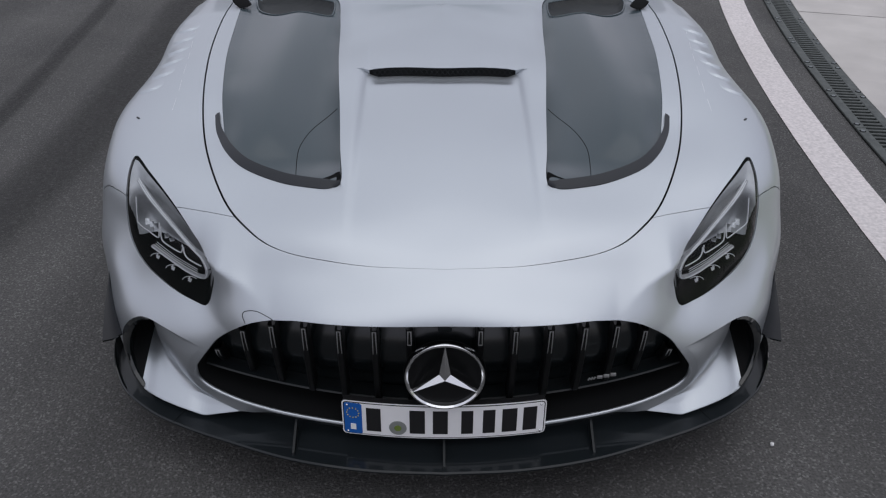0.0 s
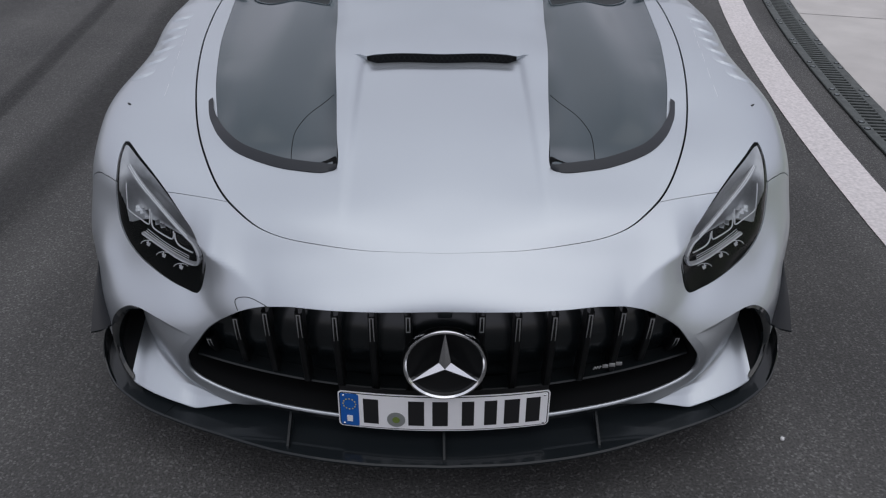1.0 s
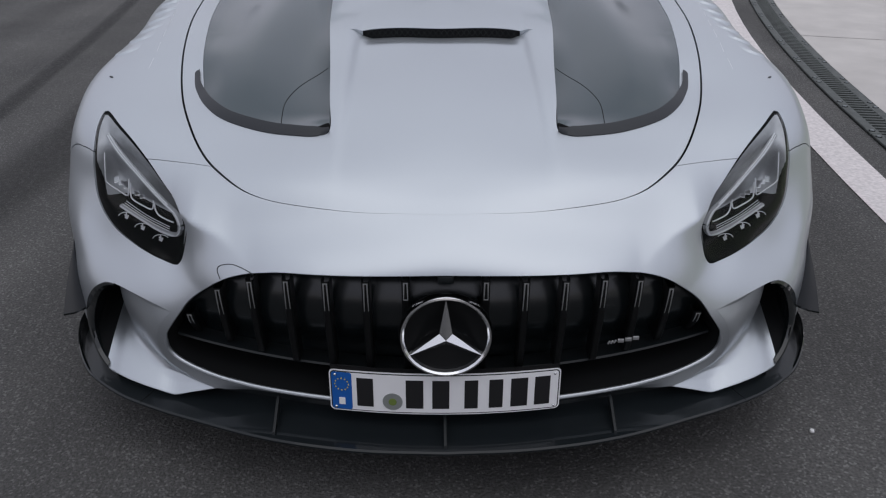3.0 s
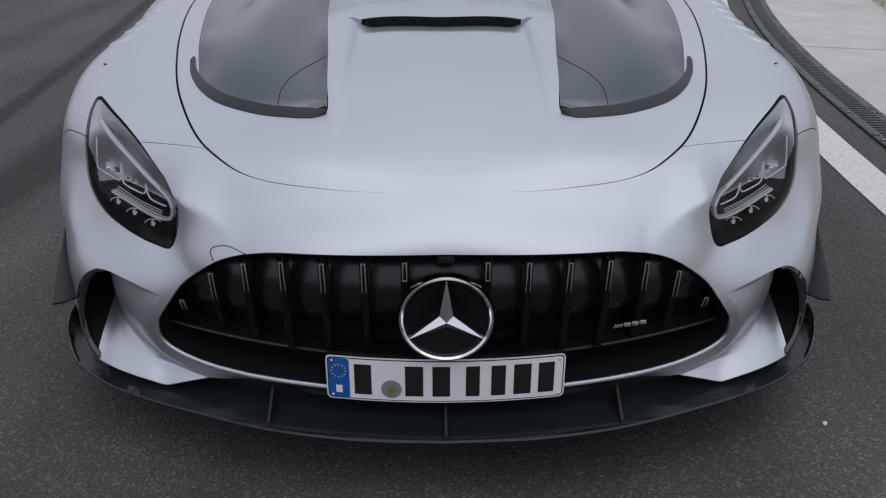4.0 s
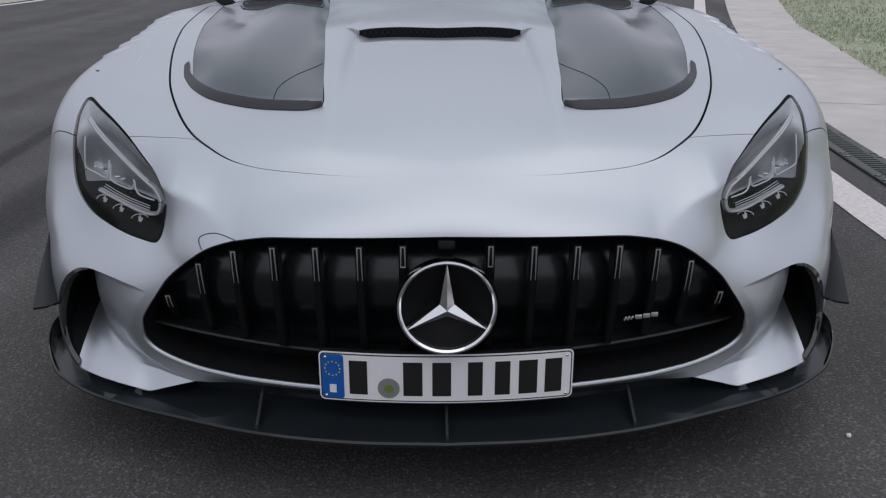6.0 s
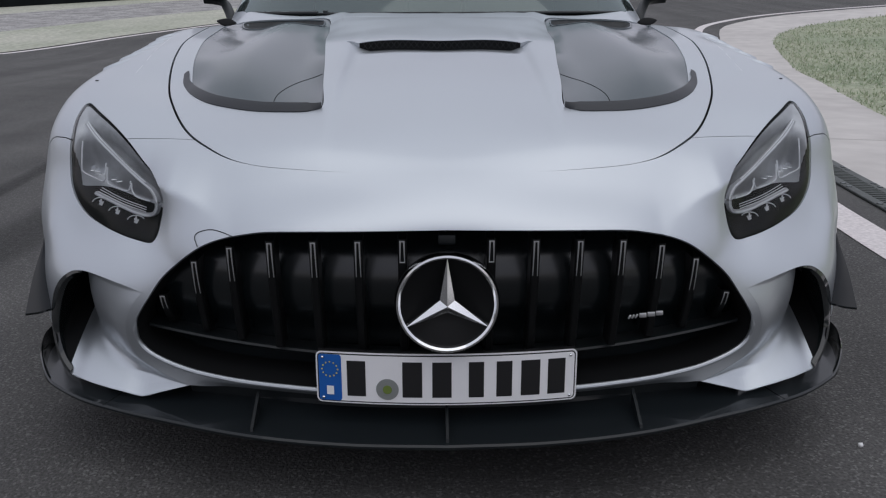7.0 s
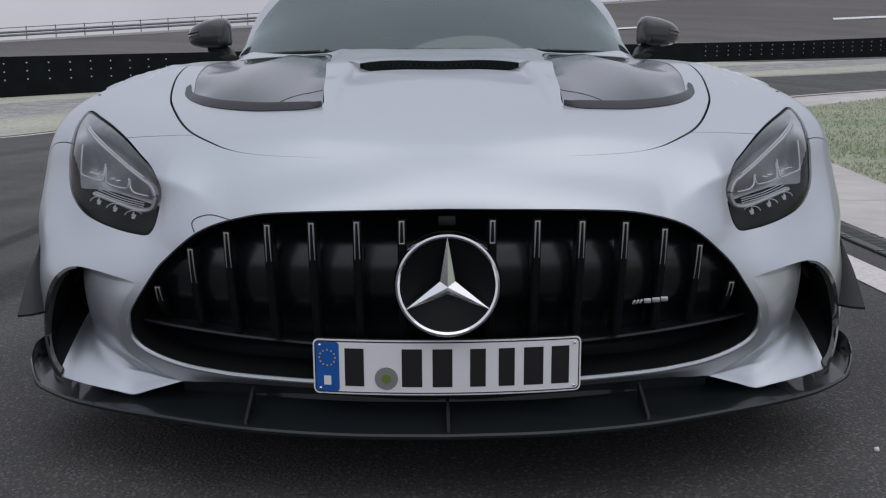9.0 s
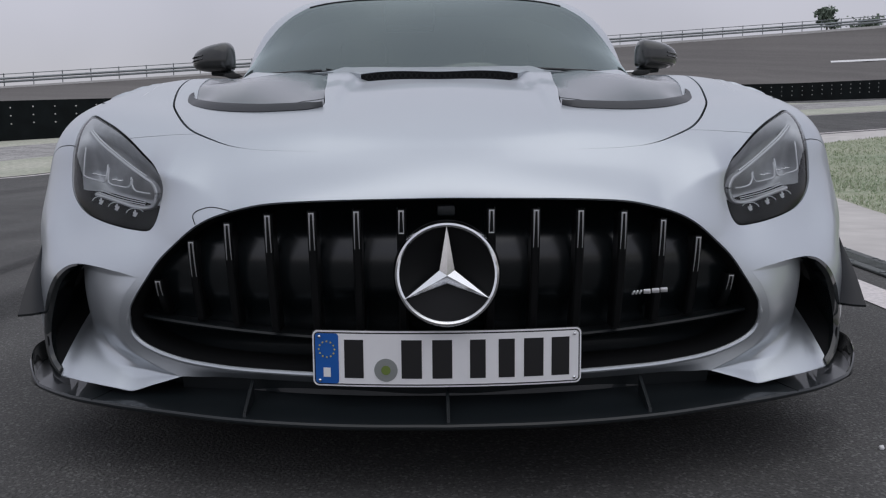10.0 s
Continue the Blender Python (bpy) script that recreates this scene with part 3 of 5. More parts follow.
        za, zb = za - .003 * (1 - low), zb - .005 * (1 - low)
        rows = [[(s * x, y, z - .006) for (x, y), z in zip(a, za)], [(s * x, y, z + .002) for (x, y), z in zip(a, za)],
                [(s * x, y, z + .009) for (x, y), z in zip(m, (za + zb) / 2)], [(s * x, y, z + .012) for (x, y), z in zip(b, zb)], [(s * x, y, z - .05) for (x, y), z in zip(b, zb)]]
        rows = [row + [(row[-1][0], row[-1][1] + .002, rows[0][-1][2] - .02)] for row in rows]
        part("vent_lip", loft_bm(rows), CANARD, bonnet, "dark grey raised vent lip")
        # joint line on the cover, and the washer jet
        arc = catmull([(.391, .425), (.403, .50), (.408, .575), (.402, .626), (.381, .691), (.347, .755), (.318, .815)], 6)
        zz = cover_z(arc[:, 0], arc[:, 1])
        zz = zz - 0.0025 - fall(arc[:, 0], arc[:, 1])
        part("cover_joint", tube_bm([(s * x, y, z) for (x, y), z in zip(arc, zz)], 0.0010, 6), VOID, bonnet)
        hole = catmull([(.280, .400), (.345, .390), (.372, .400), (.350, .43), (.305, .45), (.281, .475)], 4, True)
        hz = cover_z(hole[:, 0], hole[:, 1]) - fall(hole[:, 0], hole[:, 1]) + .0125
        bm = bmesh.new()
        bm.faces.new([bm.verts.new((s * x, y, z - .012)) for (x, y), z in zip(hole, hz)])
        part("vent_gap", bm, VOID, bonnet, "black gap below the dome")
        # inner wall of the dome beside the vent
        wall = catmull([(.269, .386), (.281, .52), (.298, .71), (.331, 1.05), (.357, 1.40), (.378, 1.58)], 6)
        wz = top_z(wall[:, 0], wall[:, 1])
        part("dome_wall", loft_bm([[(s * x, y, z) for (x, y), z in zip(wall, wz)], [(s * (x + .004), y, z - .07) for (x, y), z in zip(wall, wz)]]), PAINT, bonnet)
        jet = bmesh.new()
        bmesh.ops.create_uvsphere(jet, u_segments=20, v_segments=10, radius=1.0)
        jx, jy = 0.737, 1.575
        jz = float(cover_z(np.array([jx]), np.array([jy]))[0]) + .011
        for v in jet.verts:
            u, q, w = v.co
            px, py = jx + .038 * u, jy + .034 * q * (1 - u * u * .6) + .35 * .038 * u
            v.co = (s * px, py, jz + .33 * (py - jy) + .005 * w)
        part("washer_jet", jet, VOID, bonnet, "black washer jet")
    # dark back of the slot with its honeycomb
    xs = np.linspace(-.227, .227, 60)
    zb = top_z(xs, np.full(60, .951))
    part("scoop_back", loft_bm([[(x, .945, z - .040) for x, z in zip(xs, zb)], [(x, .9490, z - .036) for x, z in zip(xs, zb)], [(x, .9495, z + .0028 * min(1, 18 * (.227 - abs(x)))) for x, z in zip(xs, zb)]]), VOID, bonnet, "black mesh of the bonnet scoop")
    for k in range(27):
        x = -.211 + k * .0162
        z = float(np.interp(x, xs, zb))
        for sgn in (-1, 1):
            part("mesh_wire", tube_bm([(x - sgn * .008, .9485, z - .019), (x + sgn * .008, .9490, z + .001)], .0007, 4), SATIN, bonnet)
    # dark outlet at the rear of each vent cover
    for s in (-1, 1):
        rq, rf = clip(V, Fs, np.where((V[:, 2] > 0.6) & (V[:, 0] * s > 0), signed(plan(V), OUTLET), -1.0))
        rq = rq.copy()
        ax = np.abs(rq[:, 0])
        rq[:, 2] = cover_z(ax, rq[:, 1]) - 0.001 - fall(ax, rq[:, 1]) - .014 * smoothstep(0, .012, signed(np.stack([ax, rq[:, 1]], 1), OUTLET))
        put("vent_outlet", mesh_of("vent_outlet", rq, rf, SATIN), bonnet, "black rear outlet of the vent")
        loop = np.vstack([OUTLET, OUTLET[:1]])
        zr = cover_z(loop[:, 0], loop[:, 1]) - fall(loop[:, 0], loop[:, 1]) - .003
        part("vent_outlet_edge", tube_bm([(s * x, y, z + .001) for (x, y), z in zip(loop, zr)], .003, 6), VENT, bonnet)
    # bright rolled edge under the grille
    edge = catmull([(.642, .350), (.649, .330), (.651, .312), (.648, .295), (.636, .278), (.615, .264), (.58, .2505), (.53, .2390), (.47, .2325), (.40, .2285), (.2, .2255), (0, .2245)], 6)
    edge = np.vstack([edge, (edge * (-1, 1))[::-1][1:]])
    ey = front_y(np.abs(edge[:, 0]), edge[:, 1])
    part("grille_lip", tube_bm([(x, y + .003, z) for (x, z), y in zip(edge, ey)], [.0055 * min(1, .05 + .12 * min(i, len(edge) - 1 - i)) for i in range(len(edge))], 10), PAINT, car, "silver rolled grille edge")
    # gloss black corner under the intake, down to the splitter
    for s in (-1, 1):
        ax = np.abs(V[:, 0])
        cq, cf = clip(V, Fs, np.minimum.reduce([-low_line(V) - .001, ax - .815, V[:, 2] - .150, V[:, 0] * s, .62 - V[:, 1]]))
        cq = cq + np.array([0, .004, 0])
        put("corner_trim", mesh_of("corner_trim", cq, cf, GLOSS), car, "gloss black lower corner trim")

    # round cover of the towing eye, as a fine joint
    tow = catmull([(.488, .521), (.496, .536), (.488, .546), (.464, .5535), (.442, .5535), (.409, .5475)], 6)
    ty = front_y(tow[:, 0], tow[:, 1])
    part("towing_eye_joint", tube_bm([(-x, y - .0004, z) for (x, z), y in zip(tow, ty)], .0010, 6), SATIN, car)
    return car, V, Fs


def headlights(car, V, Fs):
    for s in (-1, 1):
        lamp = new("headlight")
        lamp.parent = car
        tagged(lamp, "clear headlight with light guides and dark housing")
        g = np.where((V[:, 1] < 0.8) & (V[:, 0] * s > 0), signed(np.stack([np.abs(V[:, 0]), V[:, 2]], 1), LAMP), -1.0)
        lq, lf = clip(V, Fs, g - 0.004)
        # the lens swells out from its edge
        swell = np.clip(signed(np.stack([np.abs(lq[:, 0]), lq[:, 2]], 1), LAMP) / 0.055, 0, 1)
        ray = lq - np.array([0, PIVOT_Y, PIVOT_Z])
        lq = lq + ray / np.linalg.norm(ray, axis=1)[:, None] * (0.012 * (1 - (1 - swell) ** 2))[:, None]
        lens = put("lens", mesh_of("lens", lq, lf, LENS), lamp, "clear lens")
        lens.visible_shadow = False
        # bowl behind the lens
        hq, hf = clip(V, Fs, g + 0.003)
        dist = signed(np.stack([np.abs(hq[:, 0]), hq[:, 2]], 1), LAMP)
        hq = hq.copy()
        deep = 0.006 + smoothstep(-0.003, 0.05, dist) * (0.022 + 0.60 * np.clip(0.715 - hq[:, 2], 0, 0.20))
        hq[:, 1] += deep
        upper = hq[:, 2] - (0.533 + 0.18 * (np.abs(hq[:, 0]) - 0.615) + 0.08 * smoothstep(0.838, 0.872, np.abs(hq[:, 0])))
        edge = np.minimum(upper, dist - 0.0075)
        uq, uf = clip(hq, hf, edge)
        put("reflector", mesh_of("reflector", uq, uf, LAMP_GREY), lamp, "grey reflector bowl")
        dq, df = clip(hq, hf, -edge)
        put("housing", mesh_of("housing", dq, df, LAMP_DARK), lamp, "black lamp housing")

        def bar(name, pts, r, inset, material, flat=1.0, n=5, label=""):
            p = catmull(pts, n)
            y = front_y(p[:, 0], p[:, 1]) + inset
            return part(name, tube_bm([(s * a, b, c) for (a, c), b in zip(p, y)], r, 8, flat), material, lamp, label)
        guide = [(.838, .708), (.783, .674), (.709, .635), (.650, .606), (.622, .592), (.611, .577), (.612, .562), (.622, .547), (.645, .541), (.680, .544), (.713, .551), (.790, .566)]
        bar("light_guide_holder", guide, .0072, .027, LAMP_GUIDE, .7, label="frosted grey bar of the daytime light")
        bar("light_guide", guide, .0022, .0205, LAMP_WHITE, 1.3, label="white daytime light guide")
        bar("light_guide", [(.836, .7125), (.780, .6785), (.705, .6385), (.645, .6095)], .0018, .0195, LAMP_WHITE)
        for k in range(3):
            bar("lamp_ridge", [(.646, .5475 + .0042 * k), (.713, .5565 + .0042 * k), (.784 - .004 * k, .5705 + .0042 * k)], .0010, .024 + .002 * k, LAMP_WHITE)
        for pts in ([(.843, .672), (.843, .640), (.842, .615), (.836, .605), (.800, .598), (.772, .594), (.767, .605), (.765, .633)],
                    [(.761, .625), (.760, .600), (.752, .590), (.720, .585), (.697, .584), (.690, .592), (.689, .606)],
                    [(.686, .602), (.684, .588), (.674, .577), (.650, .573), (.632, .572)]):
            bar("lamp_frame", pts, .0019, .023, LAMP_WHITE)
        for x, z, w, h in ((.812, .614, .012, .026), (.797, .612, .012, .022), (.780, .611, .015, .030), (.745, .602, .012, .018), (.728, .599, .012, .014)):
            y = float(front_y(x, z)[0])
            part("lamp_chip", box_bm(w, .0016, h, .0005, Matrix.Translation((s * x, y + .036, z)) @ Matrix.Rotation(-1.30, 4, "X") @ Matrix.Rotation(s * .3, 4, "Y"), 1), CHROME, lamp, "bright reflector chip")
        # small fans of bright blades in the dark foot of the lamp
        for x, z in ((.770, .545), (.720, .534), (.667, .523)):
            y = float(front_y(x, z)[0])
            arc = [(s * (x + .019 * math.cos(a)), y + .018, z + .006 + .012 * math.sin(a)) for a in np.linspace(0.2, 2.8, 9)]
            part("clip", tube_bm(arc, .0011, 6), LAMP_WHITE, lamp)
            for k, turn in enumerate((-.45, .1, .5, 1.2)):
                size = (.010, .015, .012, .008)[k]
                tilt = Matrix.Translation((s * x, y + .018 + .001 * k, z)) @ Matrix.Rotation(s * turn, 4, "Y") @ Matrix.Rotation(-.35, 4, "X")
                part("lamp_blade", box_bm(.0034, .0016, size, .0006, tilt @ Matrix.Translation((0, 0, size / 2)), 1), LAMP_WHITE, lamp, smooth=False)


def grille(car):
    gr = new("radiator_grille")
    gr.parent = car
    tagged(gr, "black radiator grille with upright bars")
    # dark lining of the opening
    ring = GRILLE[::2]
    ry = front_y(np.abs(ring[:, 0]), ring[:, 1])
    rows = [[(x, y + .004, z) for (x, z), y in zip(ring, ry)], [(x * .985, y + .022, .40 + (z - .40) * .97) for (x, z), y in zip(ring, ry)], [(x * .97, y + .12, .40 + (z - .40) * .95) for (x, z), y in zip(ring, ry)]]
    part("lining", loft_bm(rows, True), VOID, gr)
    # bulged panel behind the bars
    rows = []
    for z in np.linspace(.20, .60, 22):
        u = (z - .440) / .075
        rows.append([(x, .075 + .30 * x * x + .026 * min(2.2, u * u) + (0.03 if z < .29 else 0), z) for x in np.linspace(-.68, .68, 41)])
    pv = np.array(rows).reshape(-1, 3)
    pf = [(i * 41 + j, i * 41 + j + 1, (i + 1) * 41 + j + 1, (i + 1) * 41 + j) for i in range(21) for j in range(40)]
    pv, pf = clip(pv, pf, signed(np.stack([pv[:, 0], pv[:, 2]], 1), GRILLE) + .004)
    put("back_panel", mesh_of("back_panel", pv, pf, GRILLE_BACK), gr, "gloss black panel behind the bars")
    # sill across the lower third
    xs = np.linspace(-.632, .632, 41)
    sill = [(x, 0.085 + .28 * x * x, .285 + .035 * (abs(x) / .63) ** 2) for x in xs]
    rows = [[(x, y + .05, z + .004) for x, y, z in sill], [(x, y, z + .004) for x, y, z in sill], [(x, y - .003, z) for x, y, z in sill], [(x, y + .002, z - .004) for x, y, z in sill], [(x, y + .05, z - .005) for x, y, z in sill]]
    part("sill", loft_bm(rows), SATIN, gr)
    # bars
    for k in (-7, -6, -5, -4, -3, -2, -1, 1, 2, 3, 4, 5, 6, 7):
        x = math.copysign((.0846, .1683, .253, .3386, .423, .503, .583)[abs(k) - 1], k)
        top = float(np.interp(abs(x), [p[0] for p in GRILLE[:60]], [p[1] for p in GRILLE[:60]])) - .020
        if abs(k) == 7:
            top -= 0.012
        bot = .295 + .035 * (abs(x) / .63) ** 2
        blade = new("bar")
        blade.parent = gr
        tagged(blade, "gloss black upright bar with chrome nose")
        zs = np.linspace(bot, top, 14)
        yc = [float(front_y(abs(x), top)[0]) + .020 + .055 * ((top - z) / (top - bot)) ** 1.5 for z in zs]
        w = .0085
        rows = [[(x - w, y + .05, z), (x - w, y + .004, z), (x - w * .6, y, z), (x + w * .6, y, z), (x + w, y + .004, z), (x + w, y + .05, z)] for y, z in zip(yc, zs)]
        part("blade", loft_bm(rows), BLADE, blade)
        # chrome frame on the upper end, thinning downwards
        length = min(.075, (top - bot) * .45) if abs(k) > 1 else .046
        zt = np.linspace(top - .004, top - length, 8)
        for sg in (-1, 1):
            wid = [.0033 * (1 - .55 * i / 7) for i in range(8)]
            rows = [[(x + sg * .0052, float(np.interp(z, zs, yc)) - .0015, z) for z in zt], [(x + sg * (.0052 - q), float(np.interp(z, zs, yc)) - .0015, z) for z, q in zip(zt, wid)]]
            part("chrome_edge", loft_bm(rows), CHROME_DARK, blade)
        rows = [[(x + u, yc[-1] - .0016, top - .003) for u in (-.0052, .0052)], [(x + u, yc[-1] - .0016, top - .0058) for u in (-.0052, .0052)]]
        part("chrome_edge", loft_bm(rows), CHROME_DARK, blade)
        if abs(k) == 1:
            rows = [[(x + u, float(np.interp(zt[-1], zs, yc)) - .0016, zt[-1] + .001) for u in (-.0052, .0052)], [(x + u, float(np.interp(zt[-1], zs, yc)) - .0016, zt[-1] - .0015) for u in (-.0052, .0052)]]
            part("chrome_edge", loft_bm(rows), CHROME_DARK, blade)
    # emblem: a ring with three blades
    em = new("emblem")
    em.parent = car
    tagged(em, "chrome ring emblem with three blades")
    cz, cy, R = .4320, -.004, .0940
    n = 72
    ringpts = [(R * math.sin(2 * math.pi * i / n), R * math.cos(2 * math.pi * i / n)) for i in range(n)]
    prof = [(-.0058, .010), (-.0050, -.002), (-.0012, -.006), (.0025, -.005), (.0055, .001), (.0058, .010)]
    rows = [[((R + a) * math.sin(2 * math.pi * i / n), cy + b, cz + (R + a) * math.cos(2 * math.pi * i / n)) for i in range(n)] for a, b in prof]
    part("ring", loft_bm(rows, True), CHROME, em, "chrome ring")
    for k in range(3):
        a = 2 * math.pi * k / 3
        rot = Matrix.Translation((0, cy, cz)) @ Matrix.Rotation(a, 4, "Y")
        bm = bmesh.new()
        pts = [(0, -.016, 0), (.0140, -.002, .0082), (0, -.003, R - .002), (-.0140, -.002, .0082), (0, .006, 0), (.003, .006, R - .004), (-.003, .006, R - .004)]
        v = [bm.verts.new(p) for p in pts]
        for f in ((0, 1, 2), (0, 2, 3), (1, 4, 5), (1, 5, 2), (3, 6, 4), (3, 2, 6), (4, 6, 5), (2, 5, 6), (0, 4, 1), (0, 3, 4)):
            bm.faces.new([v[i] for i in f])
        bmesh.ops.transform(bm, matrix=rot, verts=bm.verts)
        part("blade", bm, CHROME, em, "chrome blade", smooth=False)
    rows = [[(r * math.sin(2 * math.pi * i / 48), cy + .028 - (.016 if r > .06 else .0), cz + r * math.cos(2 * math.pi * i / 48)) for i in range(48)] for r in (.001, .05, .085, .099, .101)]
    part("dish", loft_bm(rows, True), BLADE, em, "gloss black dish")
    part("grille_camera", box_bm(.034, .03, .020, .004, Matrix.Translation((0, .046, .548))), SATIN, car, "small black parking camera")
    # side badge
    badge = new("badge")
    badge.parent = car
    tagged(badge, "small slanted chrome badge on the grille")
    for i, (x, w) in enumerate(((.3595, .0040), (.3665, .0040), (.3735, .0040), (.387, .0140), (.4045, .0150), (.422, .0140))):
        z = .3845 + .04 * (x - .336)
        y = .062 + .3 * x * x - .055
        part("bar", box_bm(w, .004, .0095, .001, Matrix.Translation((x, y, z)) @ Matrix.Rotation(.55 if i < 3 else -.04, 4, "Y")), CHROME_DARK, badge)


def number_plate(car):
    pl = new("number_plate")
    pl.parent = car
    tagged(pl, "white number plate with blue band and dark marks")
    zc = .2645

    def bend(x):
        return .026 + .36 * x * x

    def sheet(name, x0, x1, z0, z1, lift, material, nx=14, radius=0.0, label=""):
        """A bent sheet with rounded corners."""
        xs = np.linspace(x0, x1, nx)
        if radius:
            ends = radius * (1 - np.cos(np.linspace(0, math.pi / 2, 7)))
            xs = np.concatenate([x0 + ends, np.linspace(x0 + radius, x1 - radius, nx)[1:-1], (x1 - ends)[::-1]])
        near = np.minimum(xs - x0, x1 - xs)
        cut = np.array([radius - math.sqrt(max(0, radius ** 2 - max(0, radius - d) ** 2)) for d in near])
        cut = np.minimum(cut, (z1 - z0) / 2 - .0005)
        rows = [[(x, bend(x) - lift + dy, zc + (z0 + c if low else z1 - c)) for x, c in zip(xs, cut)] for dy, low in ((0, 1), (0, 0), (.0012, 0), (.0012, 1))]
        bm = bmesh.new()
        R = [[bm.verts.new(p) for p in r] for r in rows]
        for i in range(4):
            p, q = R[i], R[(i + 1) % 4]
            for k in range(len(xs) - 1):
                bm.faces.new((p[k], p[k + 1], q[k + 1], q[k]))
        bm.faces.new([R[i][0] for i in range(4)])
        bm.faces.new([R[i][-1] for i in range(4)][::-1])
        return part(name, bm, material, pl, label, smooth=False)
    # holder
    rows = []
    xs = np.linspace(-.2570, .2570, 30)
    for dz, dy in ((-.0535, .020), (-.0535, .002), (-.052, .000), (.050, .000), (.0515, .002), (.0515, .020)):
        rows.append([(x, bend(x) + dy, zc + dz) for x in xs])
    part("holder", loft_bm(rows), PLATE_BLACK, pl, "black plate holder")
    sheet("face", -.2600, .2600, -.0545, .0545, .003, PLATE_WHITE, 24, .011, "white plate face")
    sheet("border", -.2570, .2570, -.0515, .0515, .0037, PLATE_BLACK, 24, .009)
    sheet("inner_face", -.2545, .2545, -.0490, .0490, .0044, PLATE_WHITE, 24, .007)
    sheet("country_band", -.2545, -.209, -.0490, .0490, .0052, PLATE_BLUE, 6, .006, "blue country band")
    sheet("band_mark", -.239, -.225, -.036, -.018, .0066, PLATE_WHITE, 3)
    for i in range(12):
        a = 2 * math.pi * i / 12
        x, z = -.232 + .0155 * math.sin(a), .018 + .0155 * math.cos(a)
        sheet("band_dot", x - .0013, x + .0013, z - .0013, z + .0013, .0066, PLATE_YELLOW, 2)
    # dark marks of the plate
    for x0, x1 in ((-.198, -.161), (-.088, -.049), (-.029, .009), (.043, .073), (.098, .129), (.147, .185), (.201, .236)):
        sheet("plate_mark", x0, x1, -.0375, .0375, .0052, PLATE_BLACK, 4)
    for name, r, lift, m in (("seal", .0225, .0056, SEAL), ("seal_mark", .009, .0070, SEAL_GREEN)):
        cx, cz = -.118, -.021
        bm = bmesh.new()
        c = [bm.verts.new((cx + r * math.cos(t), bend(cx + r * math.cos(t)) - lift, zc + cz + r * math.sin(t))) for t in np.linspace(0, 2 * math.pi, 28, endpoint=False)]
        back = [bm.verts.new(v.co + Vector((0, .002, 0))) for v in c]
        bm.faces.new(c)
        for i in range(28):
            bm.faces.new((c[i], c[(i + 1) % 28], back[(i + 1) % 28], back[i]))
        part(name, bm, m, pl, "round grey seal" if name == "seal" else "")
    for x, z in ((-.246, .043), (-.246, -.043), (.246, .043), (.246, -.043)):
        bm = bmesh.new()
        bmesh.ops.create_uvsphere(bm, u_segments=12, v_segments=6, radius=.0035)
        bmesh.ops.transform(bm, matrix=Matrix.Translation((x, bend(x) - .0055, zc + z)), verts=bm.verts)
        part("screw", bm, CHROME, pl, "bright screw head")


EDGE = catmull([(0, -.046), (.2, -.034), (.4, .008), (.6, .086), (.7, .131), (.8, .188), (.9, .277), (.945, .345), (.968, .405), (.983, .462), (.988, .52)], 6)


